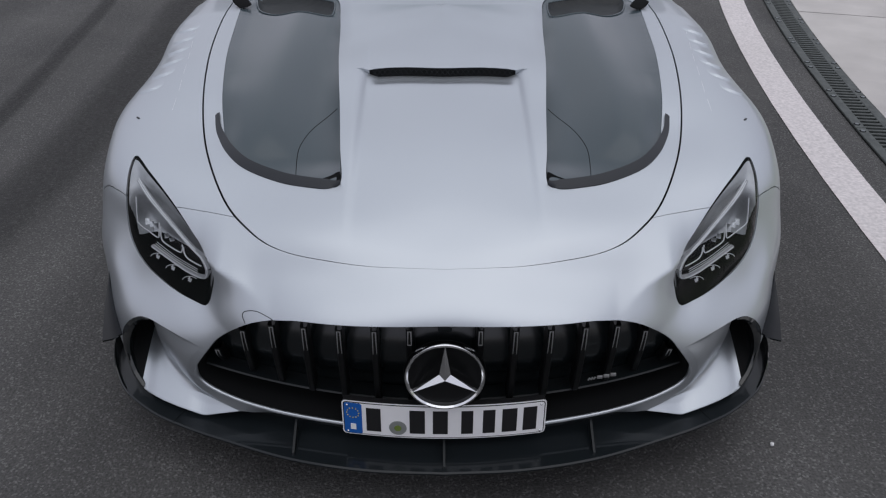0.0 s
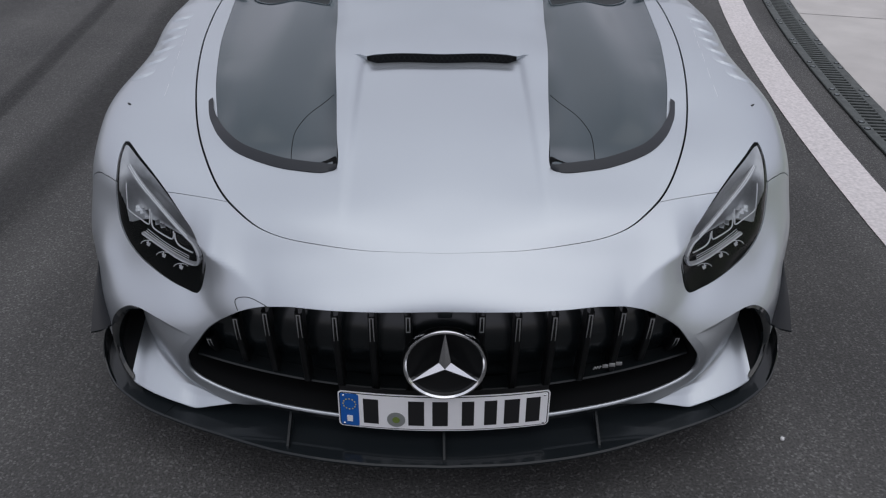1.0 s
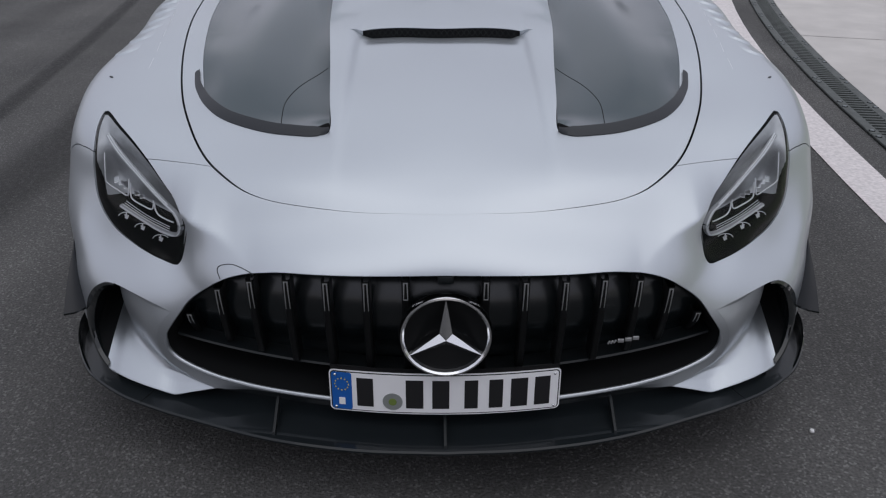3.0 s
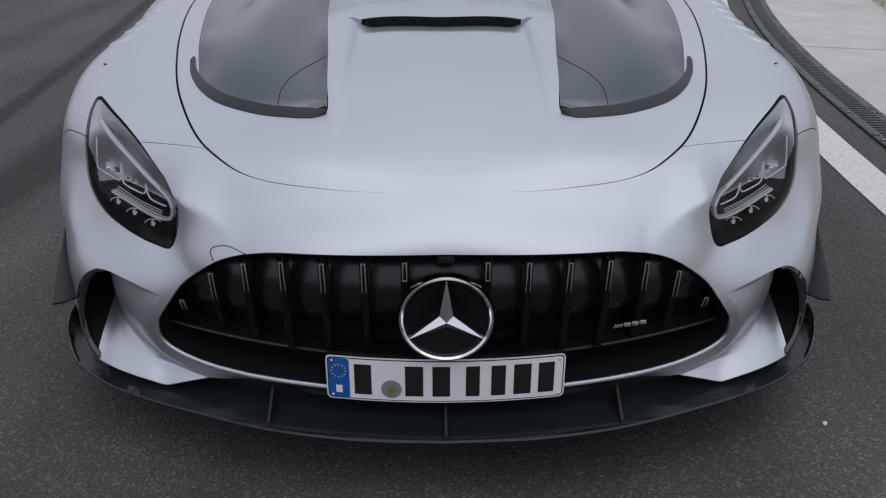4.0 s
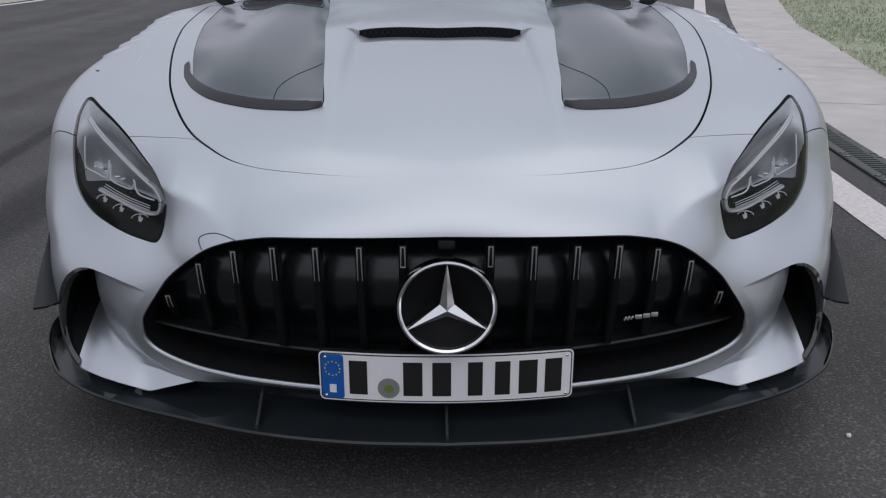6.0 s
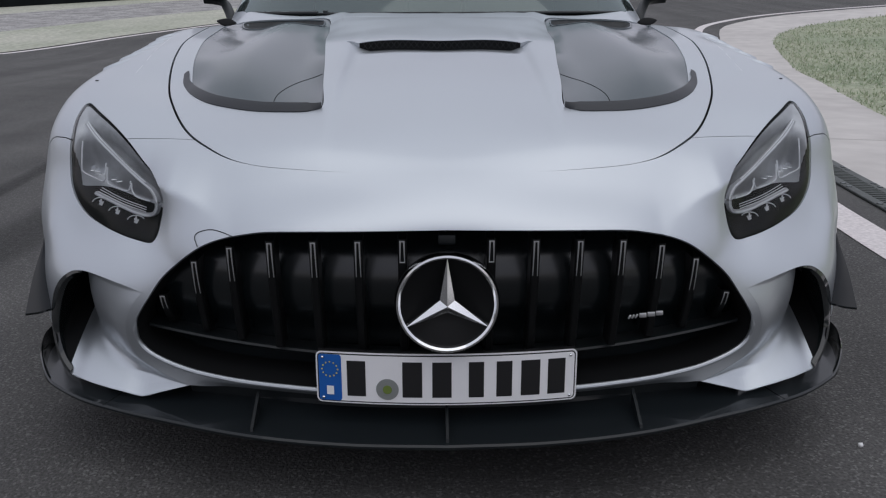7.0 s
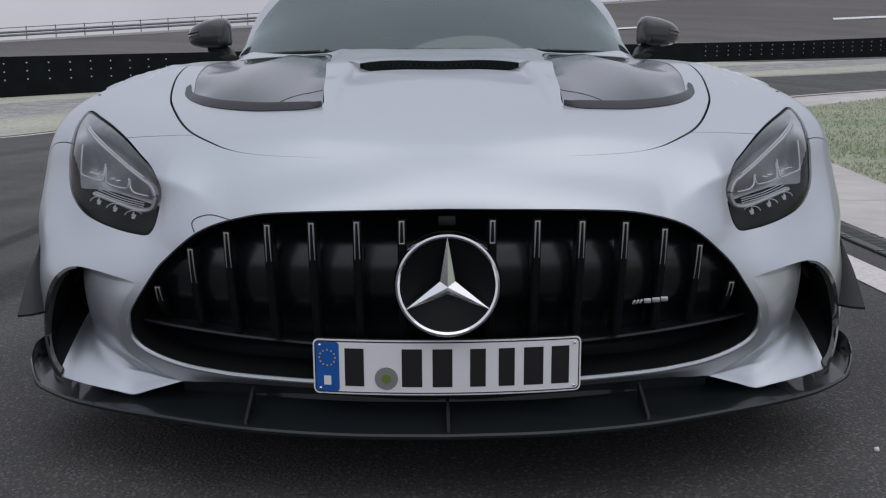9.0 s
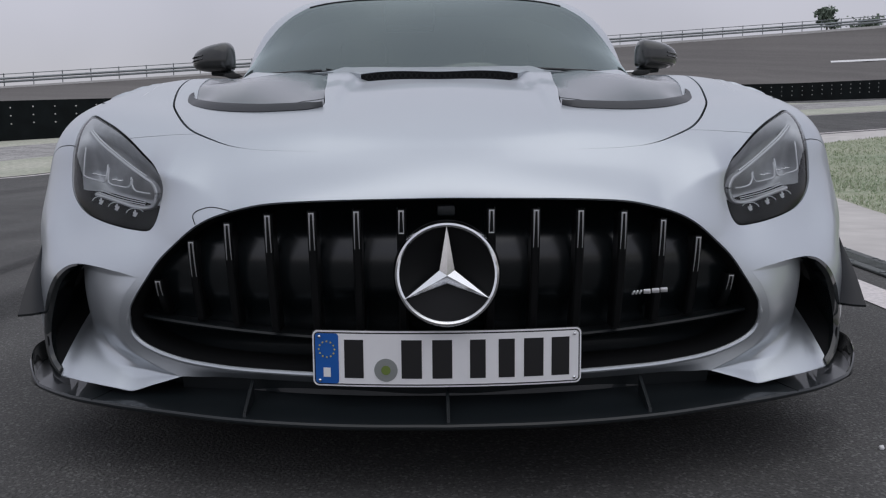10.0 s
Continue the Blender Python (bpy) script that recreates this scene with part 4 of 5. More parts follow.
def splitter(car):
    sp = new("front_splitter")
    sp.parent = car
    tagged(sp, "gloss black carbon front splitter with fins")
    e = np.vstack([(EDGE * (-1, 1))[::-1], EDGE[1:]])
    t = np.gradient(e, axis=0)
    nrm = np.stack([-t[:, 1], t[:, 0]], 1) / np.linalg.norm(t, axis=1)[:, None]

    def row(off, z):
        return [(x, y, z) for x, y in e + nrm * off]
    ends = smoothstep(0.86, 0.97, np.abs(e[:, 0]))

    def row_up(off, z, up):
        return [(x, y, z + up * u) for (x, y), u in zip(e + nrm * off, ends)]
    rows = [row(.16, .130), row(.02, .141), row(.004, .145), row(0, .149), row(.000, .153), row(.004, .1565), row(.03, .158), row(.09, .166), row(.125, .176), row_up(.130, .20, -.02)]
    part("blade", loft_bm(rows), CARBON, sp, "gloss carbon splitter blade")
    # fascia between bumper lip and splitter
    xs = np.linspace(-.55, .55, 45)
    fy = front_y(np.abs(xs), np.full(45, .21))
    part("fascia", loft_bm([[(x, y + .035, .232) for x, y in zip(xs, fy)], [(x, y + .035, .195) for x, y in zip(xs, fy)], [(x, y + .055, .150) for x, y in zip(xs, fy)]]), SATIN, sp, "matt black fascia")
    for x, d in ((-.39, .10), (.39, .10), (0, .10)):
        y0 = float(np.interp(abs(x), EDGE[:, 0], EDGE[:, 1]))
        bm = bmesh.new()
        v = [bm.verts.new(p) for p in ((x - .003, y0 + .012, .150), (x + .003, y0 + .012, .150), (x + .003, y0 + d, .162), (x - .003, y0 + d, .162),
                                       (x - .003, y0 + .016, .164), (x + .003, y0 + .016, .164), (x + .003, y0 + d, .205), (x - .003, y0 + d, .205))]
        for f in ((0, 1, 2, 3), (4, 7, 6, 5), (0, 4, 5, 1), (1, 5, 6, 2), (2, 6, 7, 3), (3, 7, 4, 0)):
            bm.faces.new([v[i] for i in f])
        part("fin", bm, SATIN, sp, "upright black fin", smooth=False)
    # joints of the splitter's outer pieces
    for s in (-1, 1):
        k = int(np.argmin(np.abs(e[:, 0] - s * .735)))
        pts = [tuple(e[k] + nrm[k] * off) + (z,) for off, z in ((.002, .1556), (.03, .1584), (.09, .1664), (.12, .1744))]
        part("joint", tube_bm(pts, .0011, 5), VOID, sp)
    # end plates standing at the corners
    for s in (-1, 1):
        fin = EDGE[EDGE[:, 0] > .885]
        up = .155 + .048 * smoothstep(.885, .983, fin[:, 0])
        tt = np.gradient(fin, axis=0)
        nn = np.stack([-tt[:, 1], tt[:, 0]], 1) / np.linalg.norm(tt, axis=1)[:, None]
        rows = [[(s * x, y, .149) for x, y in fin], [(s * x, y, z - .004) for (x, y), z in zip(fin, up)], [(s * x, y, z) for (x, y), z in zip(fin + nn * .003, up)],
                [(s * x, y, z - .004) for (x, y), z in zip(fin + nn * .006, up)], [(s * x, y, .155) for x, y in fin + nn * .012]]
        part("end_plate", loft_bm(rows), GLOSS, sp, "gloss black upturned splitter end")
        # winglet on the bumper's corner
        t = np.linspace(0, 1, 9)
        xi, zi = .905 + .052 * t, .303 + .140 * t
        yi = front_y(xi, zi)
        wide = .048 * (1 - t) ** 1.1
        face = [[(s * x, y, z) for x, y, z in zip(xi, yi + .01, zi)], [(s * (x + w * .5), y - .02 * (1 - q), z) for x, y, z, w, q in zip(xi, yi, zi, wide, t)],
                [(s * (x + w), y - .030 * (1 - q), z) for x, y, z, w, q in zip(xi, yi, zi, wide, t)], [(s * (x + w + .004), y + .03, z) for x, y, z, w in zip(xi, yi, zi, wide)],
                [(s * (x + w + .012), y + .12, z) for x, y, z, w in zip(xi, yi, zi, wide)]]
        part("canard", loft_bm(face), WINGLET, sp, "dark grey corner winglet")
        a, b, c, d, e = [r[0] for r in face]
        bm = bmesh.new()
        top = [bm.verts.new(p) for p in (a, b, c, d, e, (a[0], e[1], a[2]))]
        low = [bm.verts.new((p[0], p[1], p[2] - .005)) for p in (a, b, c, d, e, (a[0], e[1], a[2]))]
        bm.faces.new(top)
        bm.faces.new(low[::-1])
        for k in range(6):
            bm.faces.new((top[k], top[(k + 1) % 6], low[(k + 1) % 6], low[k]))
        part("canard_foot", bm, GLOSS, sp)


# ---------------------------------------------------------------- rest of the body
CAB_Y = np.array([1.63, 1.78, 1.95, 2.15, 2.42, 2.8, 3.3, 3.8, 4.3, 4.6])
CAB_H = np.array([.930, 1.033, 1.138, 1.243, 1.348, 1.382, 1.315, 1.20, 1.04, .94])
CAB_W = np.array([.838, .858, .868, .870, .868, .875, .865, .82, .74, .66])

CAB_M = spline_matrix(CAB_Y)


def cabin_point(y, a):
    blend = spline_basis(CAB_Y, CAB_M, np.ravel(y))
    h, w = (blend @ CAB_H).reshape(np.shape(y)), (blend @ CAB_W).reshape(np.shape(y))
    zb = 0.86
    c, s = np.cos(a), np.sin(a)
    x = w * np.sign(c) * np.abs(c) ** 0.42 * (1 - 0.135 * s)
    z = zb + (h - zb) * np.abs(s) ** 0.50
    shift = 0.26 * (x / 0.75) ** 2 * smoothstep(2.6, 1.9, y)
    return x, y + shift, z


def rear_body(car):
    # tub: sections from the nose's last section to the tail
    rise = np.linspace(-8, 90, 60)
    q = rho(np.full(60, 90.0), rise)
    px, pz = q * np.cos(np.radians(rise)), PIVOT_Z + q * np.sin(np.radians(rise))
    ys = np.array([1.5, 1.62, 1.8, 2.1, 2.5, 2.9, 3.3, 3.7, 4.1, 4.45, 4.62, 4.68])
    ws = np.array([1.0, 1.0, .985, .965, .96, .985, 1.03, 1.055, 1.04, .97, .88, .60])
    hs = np.array([1.0, 1.0, 1.005, 1.01, 1.02, 1.03, 1.04, 1.04, 1.02, .99, .95, .80])
    yy = np.linspace(1.723, 4.68, 72)
    rows = []
    for y in yy:
        w, h = np.interp(y, ys, ws), np.interp(y, ys, hs)
        half = [(x * w, y, .12 + (z - .12) * h) for x, z in zip(px, pz)]
        rows.append(half + [(-x, yv, z) for x, yv, z in half[::-1][1:]])
    m = len(rows[0])
    V = np.array(rows).reshape(-1, 3)
    Fs = [(i * m + j, (i + 1) * m + j, (i + 1) * m + j + 1, i * m + j + 1) for i in range(len(rows) - 1) for j in range(m - 1)]
    arch = np.where(np.abs(V[:, 0]) > 0.6, np.hypot(V[:, 1] - 3.56, V[:, 2] - 0.35) - 0.385, 1.0)
    q, f = clip(V, Fs, arch)
    keep = np.where(q[:, 1] < 1.93, 0.786, np.interp(q[:, 1], CAB_Y, CAB_W) - 0.06)
    q, f = clip(q, f, np.where(q[:, 2] < 0.80, 1.0, np.abs(q[:, 0]) - keep))
    door = 2.85 - q[:, 1]
    a, b = clip(q, f, -door)
    panel("side_body", a, b, PAINT, car, "silver rear body", 0.01)
    a, b = clip(q, f, door - .003)
    for s in (-1, 1):
        c, d = clip(a, b, a[:, 0] * s)
        panel("door", c, d, PAINT, car, "silver door", 0.01)
    part("underside", loft_bm([[(x, y, .125) for y in (.25, 1.0, 2.5, 4.5)] for x in (-.62, 0, .62)]), VOID, car)
    # closing panel of the tail
    tail = [(x, 4.68, z) for x, _, z in rows[-1]]
    bm = bmesh.new()
    bm.faces.new([bm.verts.new(p) for p in tail])
    part("tail_panel", bm, SATIN, car)

    # cabin
    yv = np.concatenate([np.linspace(1.63, 2.5, 60), np.linspace(2.53, 4.6, 50)])
    av = np.linspace(0, math.pi, 73)
    Y, A = np.meshgrid(yv, av, indexing="ij")
    X, Y2, Z = cabin_point(Y.ravel(), A.ravel())
    V = np.stack([X, Y2, Z], 1)
    m = len(av)
    Fs = [(i * m + j, (i + 1) * m + j, (i + 1) * m + j + 1, i * m + j + 1) for i in range(len(yv) - 1) for j in range(m - 1)]
    yo, hh = Y.ravel(), (Z - 0.86) / np.maximum(np.interp(Y.ravel(), CAB_Y, CAB_H) - 0.86, .01)
    U = np.stack([X, yo, Z], 1)

    def pillar_x(y):
        return np.interp(y, [1.63, 1.74, 1.775, 1.80, 1.90, 2.00, 2.10, 2.20, 2.26, 2.32], [.70, .76, .80, .811, .798, .777, .745, .692, .64, .56])
    screen = np.minimum(pillar_x(yo) - np.abs(X), 2.31 - yo)
    side = np.minimum.reduce([np.abs(X) - np.interp(yo, [1.63, 2.42], [.815, .730]) - 0.11 + 9.0 * (yo > 2.42), np.full(len(yo), 1.0) * (0.80 - hh) * .3, yo - 1.80, 3.15 - yo, (Z - .93)])
    back = np.minimum.reduce([0.52 - np.abs(X), yo - 3.25, 4.25 - yo])
    rest = -np.maximum.reduce([screen, side, back])
    q, f = clip(V, Fs, rest)
    panel("roof", q, f, PAINT, car, "silver roof and pillars", 0.012)
    for name, g in (("windscreen", screen), ("side_window", side), ("rear_window", back)):
        if name == "side_window":
            for s in (-1, 1):
                q, f = clip(V, Fs, np.minimum(g, X * s) + 0.003)
                put(name, mesh_of(name, q, f, PANE), car, "tinted side window").visible_shadow = False
        else:
            q, f = clip(V, Fs, g + 0.003)
            put(name, mesh_of(name, q, f, PANE if name == "windscreen" else REAR_PANE), car, "tinted " + name.replace("_", " ")).visible_shadow = False
    # dark lining, open at the windscreen and at a small rear light
    lin = V * (.975, 1, 1) + (0, 0, -.02)
    rear_light = np.minimum.reduce([0.30 - np.abs(X), yo - 3.50, 3.72 - yo])
    q, f = clip(lin, Fs, -np.maximum(np.minimum(screen, 2.54 - yo), rear_light) - .004)
    put("headlining", mesh_of("headlining", q, f, INTERIOR), car, "dark cabin lining")
    # added dark sheet, no known car part: blocks light from the rear cabin
    bx, _, bz = cabin_point(np.full(41, 3.0), np.linspace(0, math.pi, 41))
    bm = bmesh.new()
    bm.faces.new([bm.verts.new((x * .965, 3.0, z - .03)) for x, z in zip(bx, bz)] + [bm.verts.new((-.8, 3.0, .3)), bm.verts.new((.8, 3.0, .3))])
    part("cabin_light_stop", bm, INTERIOR, car, "added dark sheet that stops light behind the seats")
    # black edge band inside the windscreen, wipers, sensor box
    band = []
    for y in np.linspace(1.78, 2.30, 30):
        band.append(y)
    for s in (-1, 1):
        rows = []
        for off in (.0, .022):
            rows.append([])
            for y in band:
                xx = float(pillar_x(y)) - off
                aa = np.linspace(.2, 1.57, 80)
                cx, cyv, cz = cabin_point(np.full(80, y), aa)
                k = int(np.argmin(np.abs(cx - xx)))
                rows[-1].append((s * xx, float(cyv[k]) + .004, float(cz[k]) - .008))
        part("screen_edge", loft_bm(rows), SATIN, car)

    def on_screen(x, z):
        """The point of the windscreen at a given x and height."""
        ss, aa = np.meshgrid(np.linspace(1.63, 2.1, 120), np.linspace(.05, math.pi / 2, 160))
        cx, cyv, cz = cabin_point(ss.ravel(), aa.ravel())
        k = int(np.argmin((cx - abs(x)) ** 2 + (cz - z) ** 2))
        return x, float(cyv[k]) - .006, z + .004
    for x0, x1, thick in ((-.725, -.44, .0075), (-.46, .02, .0045), (.01, .715, .006)):
        part("wiper", tube_bm([on_screen(x, .947 + .003 * math.sin(3 * (x - x0))) for x in np.linspace(x0, x1, 14)], thick, 8), SATIN, car, "black wiper")
    part("wiper_pivot", tube_bm([(-.415, 1.745, .935), (-.410, 1.742, .962)], .010, 10), SATIN, car, "black wiper pivot")
    top_seal = []
    for x in np.linspace(-.56, .56, 30):
        cx, cyv, cz = cabin_point(np.full(300, 2.31), np.linspace(.05, math.pi / 2, 300))
        k = int(np.argmin(np.abs(cx - abs(x))))
        top_seal.append((x, float(cyv[k]), float(cz[k])))
    part("screen_seal", tube_bm(top_seal, .004, 6), SATIN, car, "black windscreen seal")
    part("sensor_box", box_bm(.22, .10, .06, .015, Matrix.Translation((-.115, 2.30, 1.245)) @ Matrix.Rotation(-.4, 4, "X")), SATIN, car)
    part("inside_mirror", box_bm(.22, .03, .06, .012, Matrix.Translation((-.115, 2.42, 1.215))), SATIN, car)
    # interior
    part("dashboard", loft_bm([[(x, y, z) for x in np.linspace(-.66, .66, 12)] for y, z in ((1.62, .87), (1.85, .93), (2.05, .93), (2.12, .86), (2.12, .5))]), INTERIOR, car, "dark dashboard")
    for x in (-.36, .36):
        seat = new("seat")
        seat.parent = car
        tagged(seat, "dark bucket seat")
        part("backrest", box_bm(.46, .14, .62, .06, Matrix.Translation((x, 2.78, .78)) @ Matrix.Rotation(-.25, 4, "X")), INTERIOR, seat)
        part("headrest", box_bm(.24, .10, .16, .04, Matrix.Translation((x, 2.88, 1.12)) @ Matrix.Rotation(-.2, 4, "X")), INTERIOR, seat)
        part("cushion", box_bm(.46, .5, .14, .05, Matrix.Translation((x, 2.5, .45))), INTERIOR, seat)
    part("cabin_floor", loft_bm([[(x, y, .3) for x in (-.7, .7)] for y in (1.6, 4.4)]), VOID, car)
    # mirrors
    for s in (-1, 1):
        mir = new("door_mirror")
        mir.parent = car
        tagged(mir, "dark carbon door mirror")
        bm = bmesh.new()
        bmesh.ops.create_uvsphere(bm, u_segments=36, v_segments=22, radius=1.0)
        for v in bm.verts:
            u, q, w = v.co
            wide = math.copysign(abs(u) ** (.42 if u < 0 else .66), u)
            tall = .080 * (1 - .48 * ((wide + 1) / 2) ** 1.7) if w > 0 else .046 * (1 - .2 * max(wide, 0))
            v.co = (s * (1.002 + .098 * wide), 2.40 + (.092 * (1 - .25 * max(wide, 0)) if q < 0 else .038) * q + .013 * wide, 1.056 + 1.1 * tall * math.copysign(abs(w) ** (.62 if w > 0 else .45), w))
        part("housing", bm, MIRROR_CASE, mir, "dark carbon mirror housing", sharp=80)
        bm = bmesh.new()
        bm.faces.new([bm.verts.new((s * (1.004 + .076 * math.cos(a)), 2.441, 1.071 + .054 * math.sin(a))) for a in np.linspace(0, 2 * math.pi, 24, endpoint=False)])
        part("mirror_glass", bm, CHROME, mir)
        for dz in (.006, .021):
            part("rib", tube_bm([(s * 1.093, 2.375, 1.046 + dz), (s * 1.076, 2.345, 1.050 + dz), (s * 1.036, 2.322, 1.054 + dz)], .0032, 6), MIRROR_CASE, mir)
        part("foot", tube_bm(catmull([(s * 1.01, 2.39, 1.008), (s * .965, 2.385, 1.004), (s * .918, 2.35, .994), (s * .890, 2.29, .970), (s * .862, 2.22, .935), (s * .85, 2.19, .90)], 5), .021, 12, .8), SATIN, mir, "black mirror arm")

    # wheels
    def wheel(x, y, r, w):
        wh = new("wheel")
        wh.parent = car
        tagged(wh, "dark alloy wheel with low tyre")
        s = math.copysign(1, x)
        prof = [(-w / 2, r * .68), (-w / 2, r * .90), (-w / 2 + .02, r * .985), (-w / 2 + .05, r), (w / 2 - .05, r), (w / 2 - .02, r * .985), (w / 2, r * .90), (w / 2, r * .68)]
        rows = [[(x + a, y + b * math.cos(2 * math.pi * i / 48), r + b * math.sin(2 * math.pi * i / 48)) for i in range(48)] for a, b in prof]
        tyre = part("tyre", loft_bm(rows, True), RUBBER, wh, "black low-profile tyre")
        prof = [(-w / 2 + .01, r * .69), (-w / 2 + .03, r * .64), (w / 2 - .03, r * .64), (w / 2 - .01, r * .69)]
        rows = [[(x + a, y + b * math.cos(2 * math.pi * i / 48), r + b * math.sin(2 * math.pi * i / 48)) for i in range(48)] for a, b in prof]
        part("rim", loft_bm(rows, True), RIM, wh)
        for k in range(10):
            a = 2 * math.pi * k / 10
            part("spoke", tube_bm([(x + s * (w / 2 - .06), y + .04 * math.cos(a), r + .04 * math.sin(a)), (x + s * (w / 2 - .03), y + r * .66 * math.cos(a), r + r * .66 * math.sin(a))], .014, 6), RIM, wh)
        part("hub", tube_bm([(x + s * (w / 2 - .08), y, r), (x + s * (w / 2 - .045), y, r)], .05, 16), RIM, wh)
    for x in (-.835, .835):
        wheel(x, .93, .335, .285)
        wheel(x * 1.01, 3.56, .345, .32)


def wing_details(car):
    """Louvres and small marks on the front wings."""
    for s in (-1, 1):
        for k, (y, xo) in enumerate(((.905, .935), (.985, .915), (1.07, .908), (1.16, .908), (1.25, .912), (1.34, .915))):
            rows = []
            for v in np.linspace(0, 1, 8):
                row = []
                for u in np.linspace(0, 1, 9):
                    x = xo - .070 + .080 * u
                    yy = y + .018 * (1 - math.sqrt(max(0, 1 - (2 * u - 1) ** 2))) + .085 * v
                    h = .0075 * (1 - v) * min(1.0, 3 * u) if v > 0 else -.004
                    if v == 0:
                        yy -= .0015
                    row.append((s * x, yy, float(top_z(x, yy)[0]) + h - .0006))
                rows.append(row)
            part("louvre", loft_bm(rows), PAINT, car, "silver wing louvre")
        z = float(top_z(.902, .765)[0])
        bm = bmesh.new()
        bmesh.ops.create_uvsphere(bm, u_segments=12, v_segments=6, radius=1)
        bmesh.ops.transform(bm, matrix=Matrix.Translation((s * .902, .765, z)) @ Matrix.Rotation(s * .9, 4, "Z") @ Matrix.Diagonal((.012, .004, .0016, 1)), verts=bm.verts)
        part("wing_mark", bm, SATIN, car)

        def wx(y):
            return float(np.interp(y, [.77, .88, 1.0, 1.12, 1.27, 1.34], [.802, .805, .814, .826, .848, .857]))
        for k in range(6):
            y0 = .78 + .10 * k
            pts = [(s * wx(y0 + u), y0 + u, float(top_z(wx(y0 + u), y0 + u)[0]) - .0001) for u in (0, .03, .06)]
            part("wing_joint", tube_bm(pts, .0006, 5), CHROME_DARK, car)


# ---------------------------------------------------------------- the place
def noise_mix_mat(name, colors, scales, rough=0.85, bump=0.0, bump_scale=80, speckle=0.0, streak=None, grain=0.28):
    """Ground surfaces: two colours mixed by large and small noise, with grains."""
    m = bpy.data.materials.new(name)
    m.use_nodes = True
    n, l = m.node_tree.nodes, m.node_tree.links
    b = n["Principled BSDF"]
    b.inputs["Roughness"].default_value = rough
    b.inputs["Specular IOR Level"].default_value = 0.35
    co = n.new("ShaderNodeTexCoord")

    def tex(scale, detail=5, vec=None):
        t = n.new("ShaderNodeTexNoise")
        t.inputs["Scale"].default_value, t.inputs["Detail"].default_value = scale, detail
        l.new(vec or co.outputs["Object"], t.inputs["Vector"])
        return t

    def mix(kind, fac, a, bb):
        x = n.new("ShaderNodeMix")
        x.data_type, x.blend_type = "RGBA", kind
        for sock, v in ((x.inputs[0], fac), (x.inputs[6], a), (x.inputs[7], bb)):
            if isinstance(v, (int, float)):
                sock.default_value = v
            elif isinstance(v, tuple):
                sock.default_value = (*v, 1)
            else:
                l.new(v, sock)
        return x.outputs[2]

    def ranged(o, a, bb, c, d):
        r = n.new("ShaderNodeMapRange")
        for i, v in enumerate((a, bb, c, d)):
            r.inputs[i + 1].default_value = v
        l.new(o, r.inputs[0])
        return r.outputs[0]
    big = ranged(tex(scales[0]).outputs["Fac"], .35, .65, 0, 1)
    col = mix("MIX", big, colors[0], colors[1])
    small = tex(scales[1], 6)
    col = mix("MULTIPLY", 1.0, col, ranged(small.outputs["Fac"], .3, .7, 1 - grain, 1 + grain))
    if speckle:
        v = n.new("ShaderNodeTexVoronoi")
        v.inputs["Scale"].default_value = scales[1] * 1.3
        l.new(co.outputs["Object"], v.inputs["Vector"])
        hsv = n.new("ShaderNodeSeparateColor")
        l.new(v.outputs["Color"], hsv.inputs[0])
        col = mix("MIX", ranged(hsv.outputs[0], .80, .97, 0, speckle), col, colors[2])
    if streak:
        mp = n.new("ShaderNodeMapping")
        mp.inputs["Rotation"].default_value = (0, 0, radians(streak[0]))
        mp.inputs["Scale"].default_value = (streak[1], streak[2], 1)
        l.new(co.outputs["Object"], mp.inputs["Vector"])
        t = tex(1.0, 3, mp.outputs[0])
        col = mix("MULTIPLY", streak[3], col, ranged(t.outputs["Fac"], .40, .62, .55, 1.12))
    l.new(col, b.inputs["Base Color"])
    if bump:
        t = tex(bump_scale, 4)
        bp = n.new("ShaderNodeBump")
        bp.inputs["Strength"].default_value, bp.inputs["Distance"].default_value = bump, 0.006
        l.new(t.outputs["Fac"], bp.inputs["Height"])
        l.new(bp.outputs[0], b.inputs["Normal"])
    return m


ASPHALT = noise_mix_mat("dark_asphalt", [(.071, .070, .069), (.092, .090, .087), (.29, .285, .28)], (1.4, 130), .80, 1.0, 130, 0.42, (14, 1.6, .06, .55), 0.42)
BANK = noise_mix_mat("banked_asphalt", [(.148, .140, .136), (.165, .156, .150), (.2, .2, .2)], (0.1, 6), .85, 0.0, 60, 0, (-4, .02, .9, .28), .07)
TYRE_MARK = bpy.data.materials.new("tyre_mark_rubber")
TYRE_MARK.use_nodes = True
tn, tl = TYRE_MARK.node_tree.nodes, TYRE_MARK.node_tree.links
tn["Principled BSDF"].inputs["Base Color"].default_value = (.035, .035, .035, 1)
tn["Principled BSDF"].inputs["Roughness"].default_value = .8
t_at = tn.new("ShaderNodeAttribute")
t_at.attribute_name = "fade"
t_no = tn.new("ShaderNodeTexNoise")
t_no.inputs["Scale"].default_value, t_no.inputs["Detail"].default_value = 45, 5
t_co = tn.new("ShaderNodeTexCoord")
tl.new(t_co.outputs["Object"], t_no.inputs["Vector"])
t_mu = tn.new("ShaderNodeMath")
t_mu.operation = "MULTIPLY"
tl.new(t_at.outputs["Fac"], t_mu.inputs[0])
tl.new(t_no.outputs["Fac"], t_mu.inputs[1])
tl.new(t_mu.outputs[0], tn["Principled BSDF"].inputs["Alpha"])
LINE = noise_mix_mat("road_marking_white", [(.70, .655, .65), (.665, .625, .615), (.2, .2, .2)], (1.2, 60), .7, .35, 150, .0, None, .16)
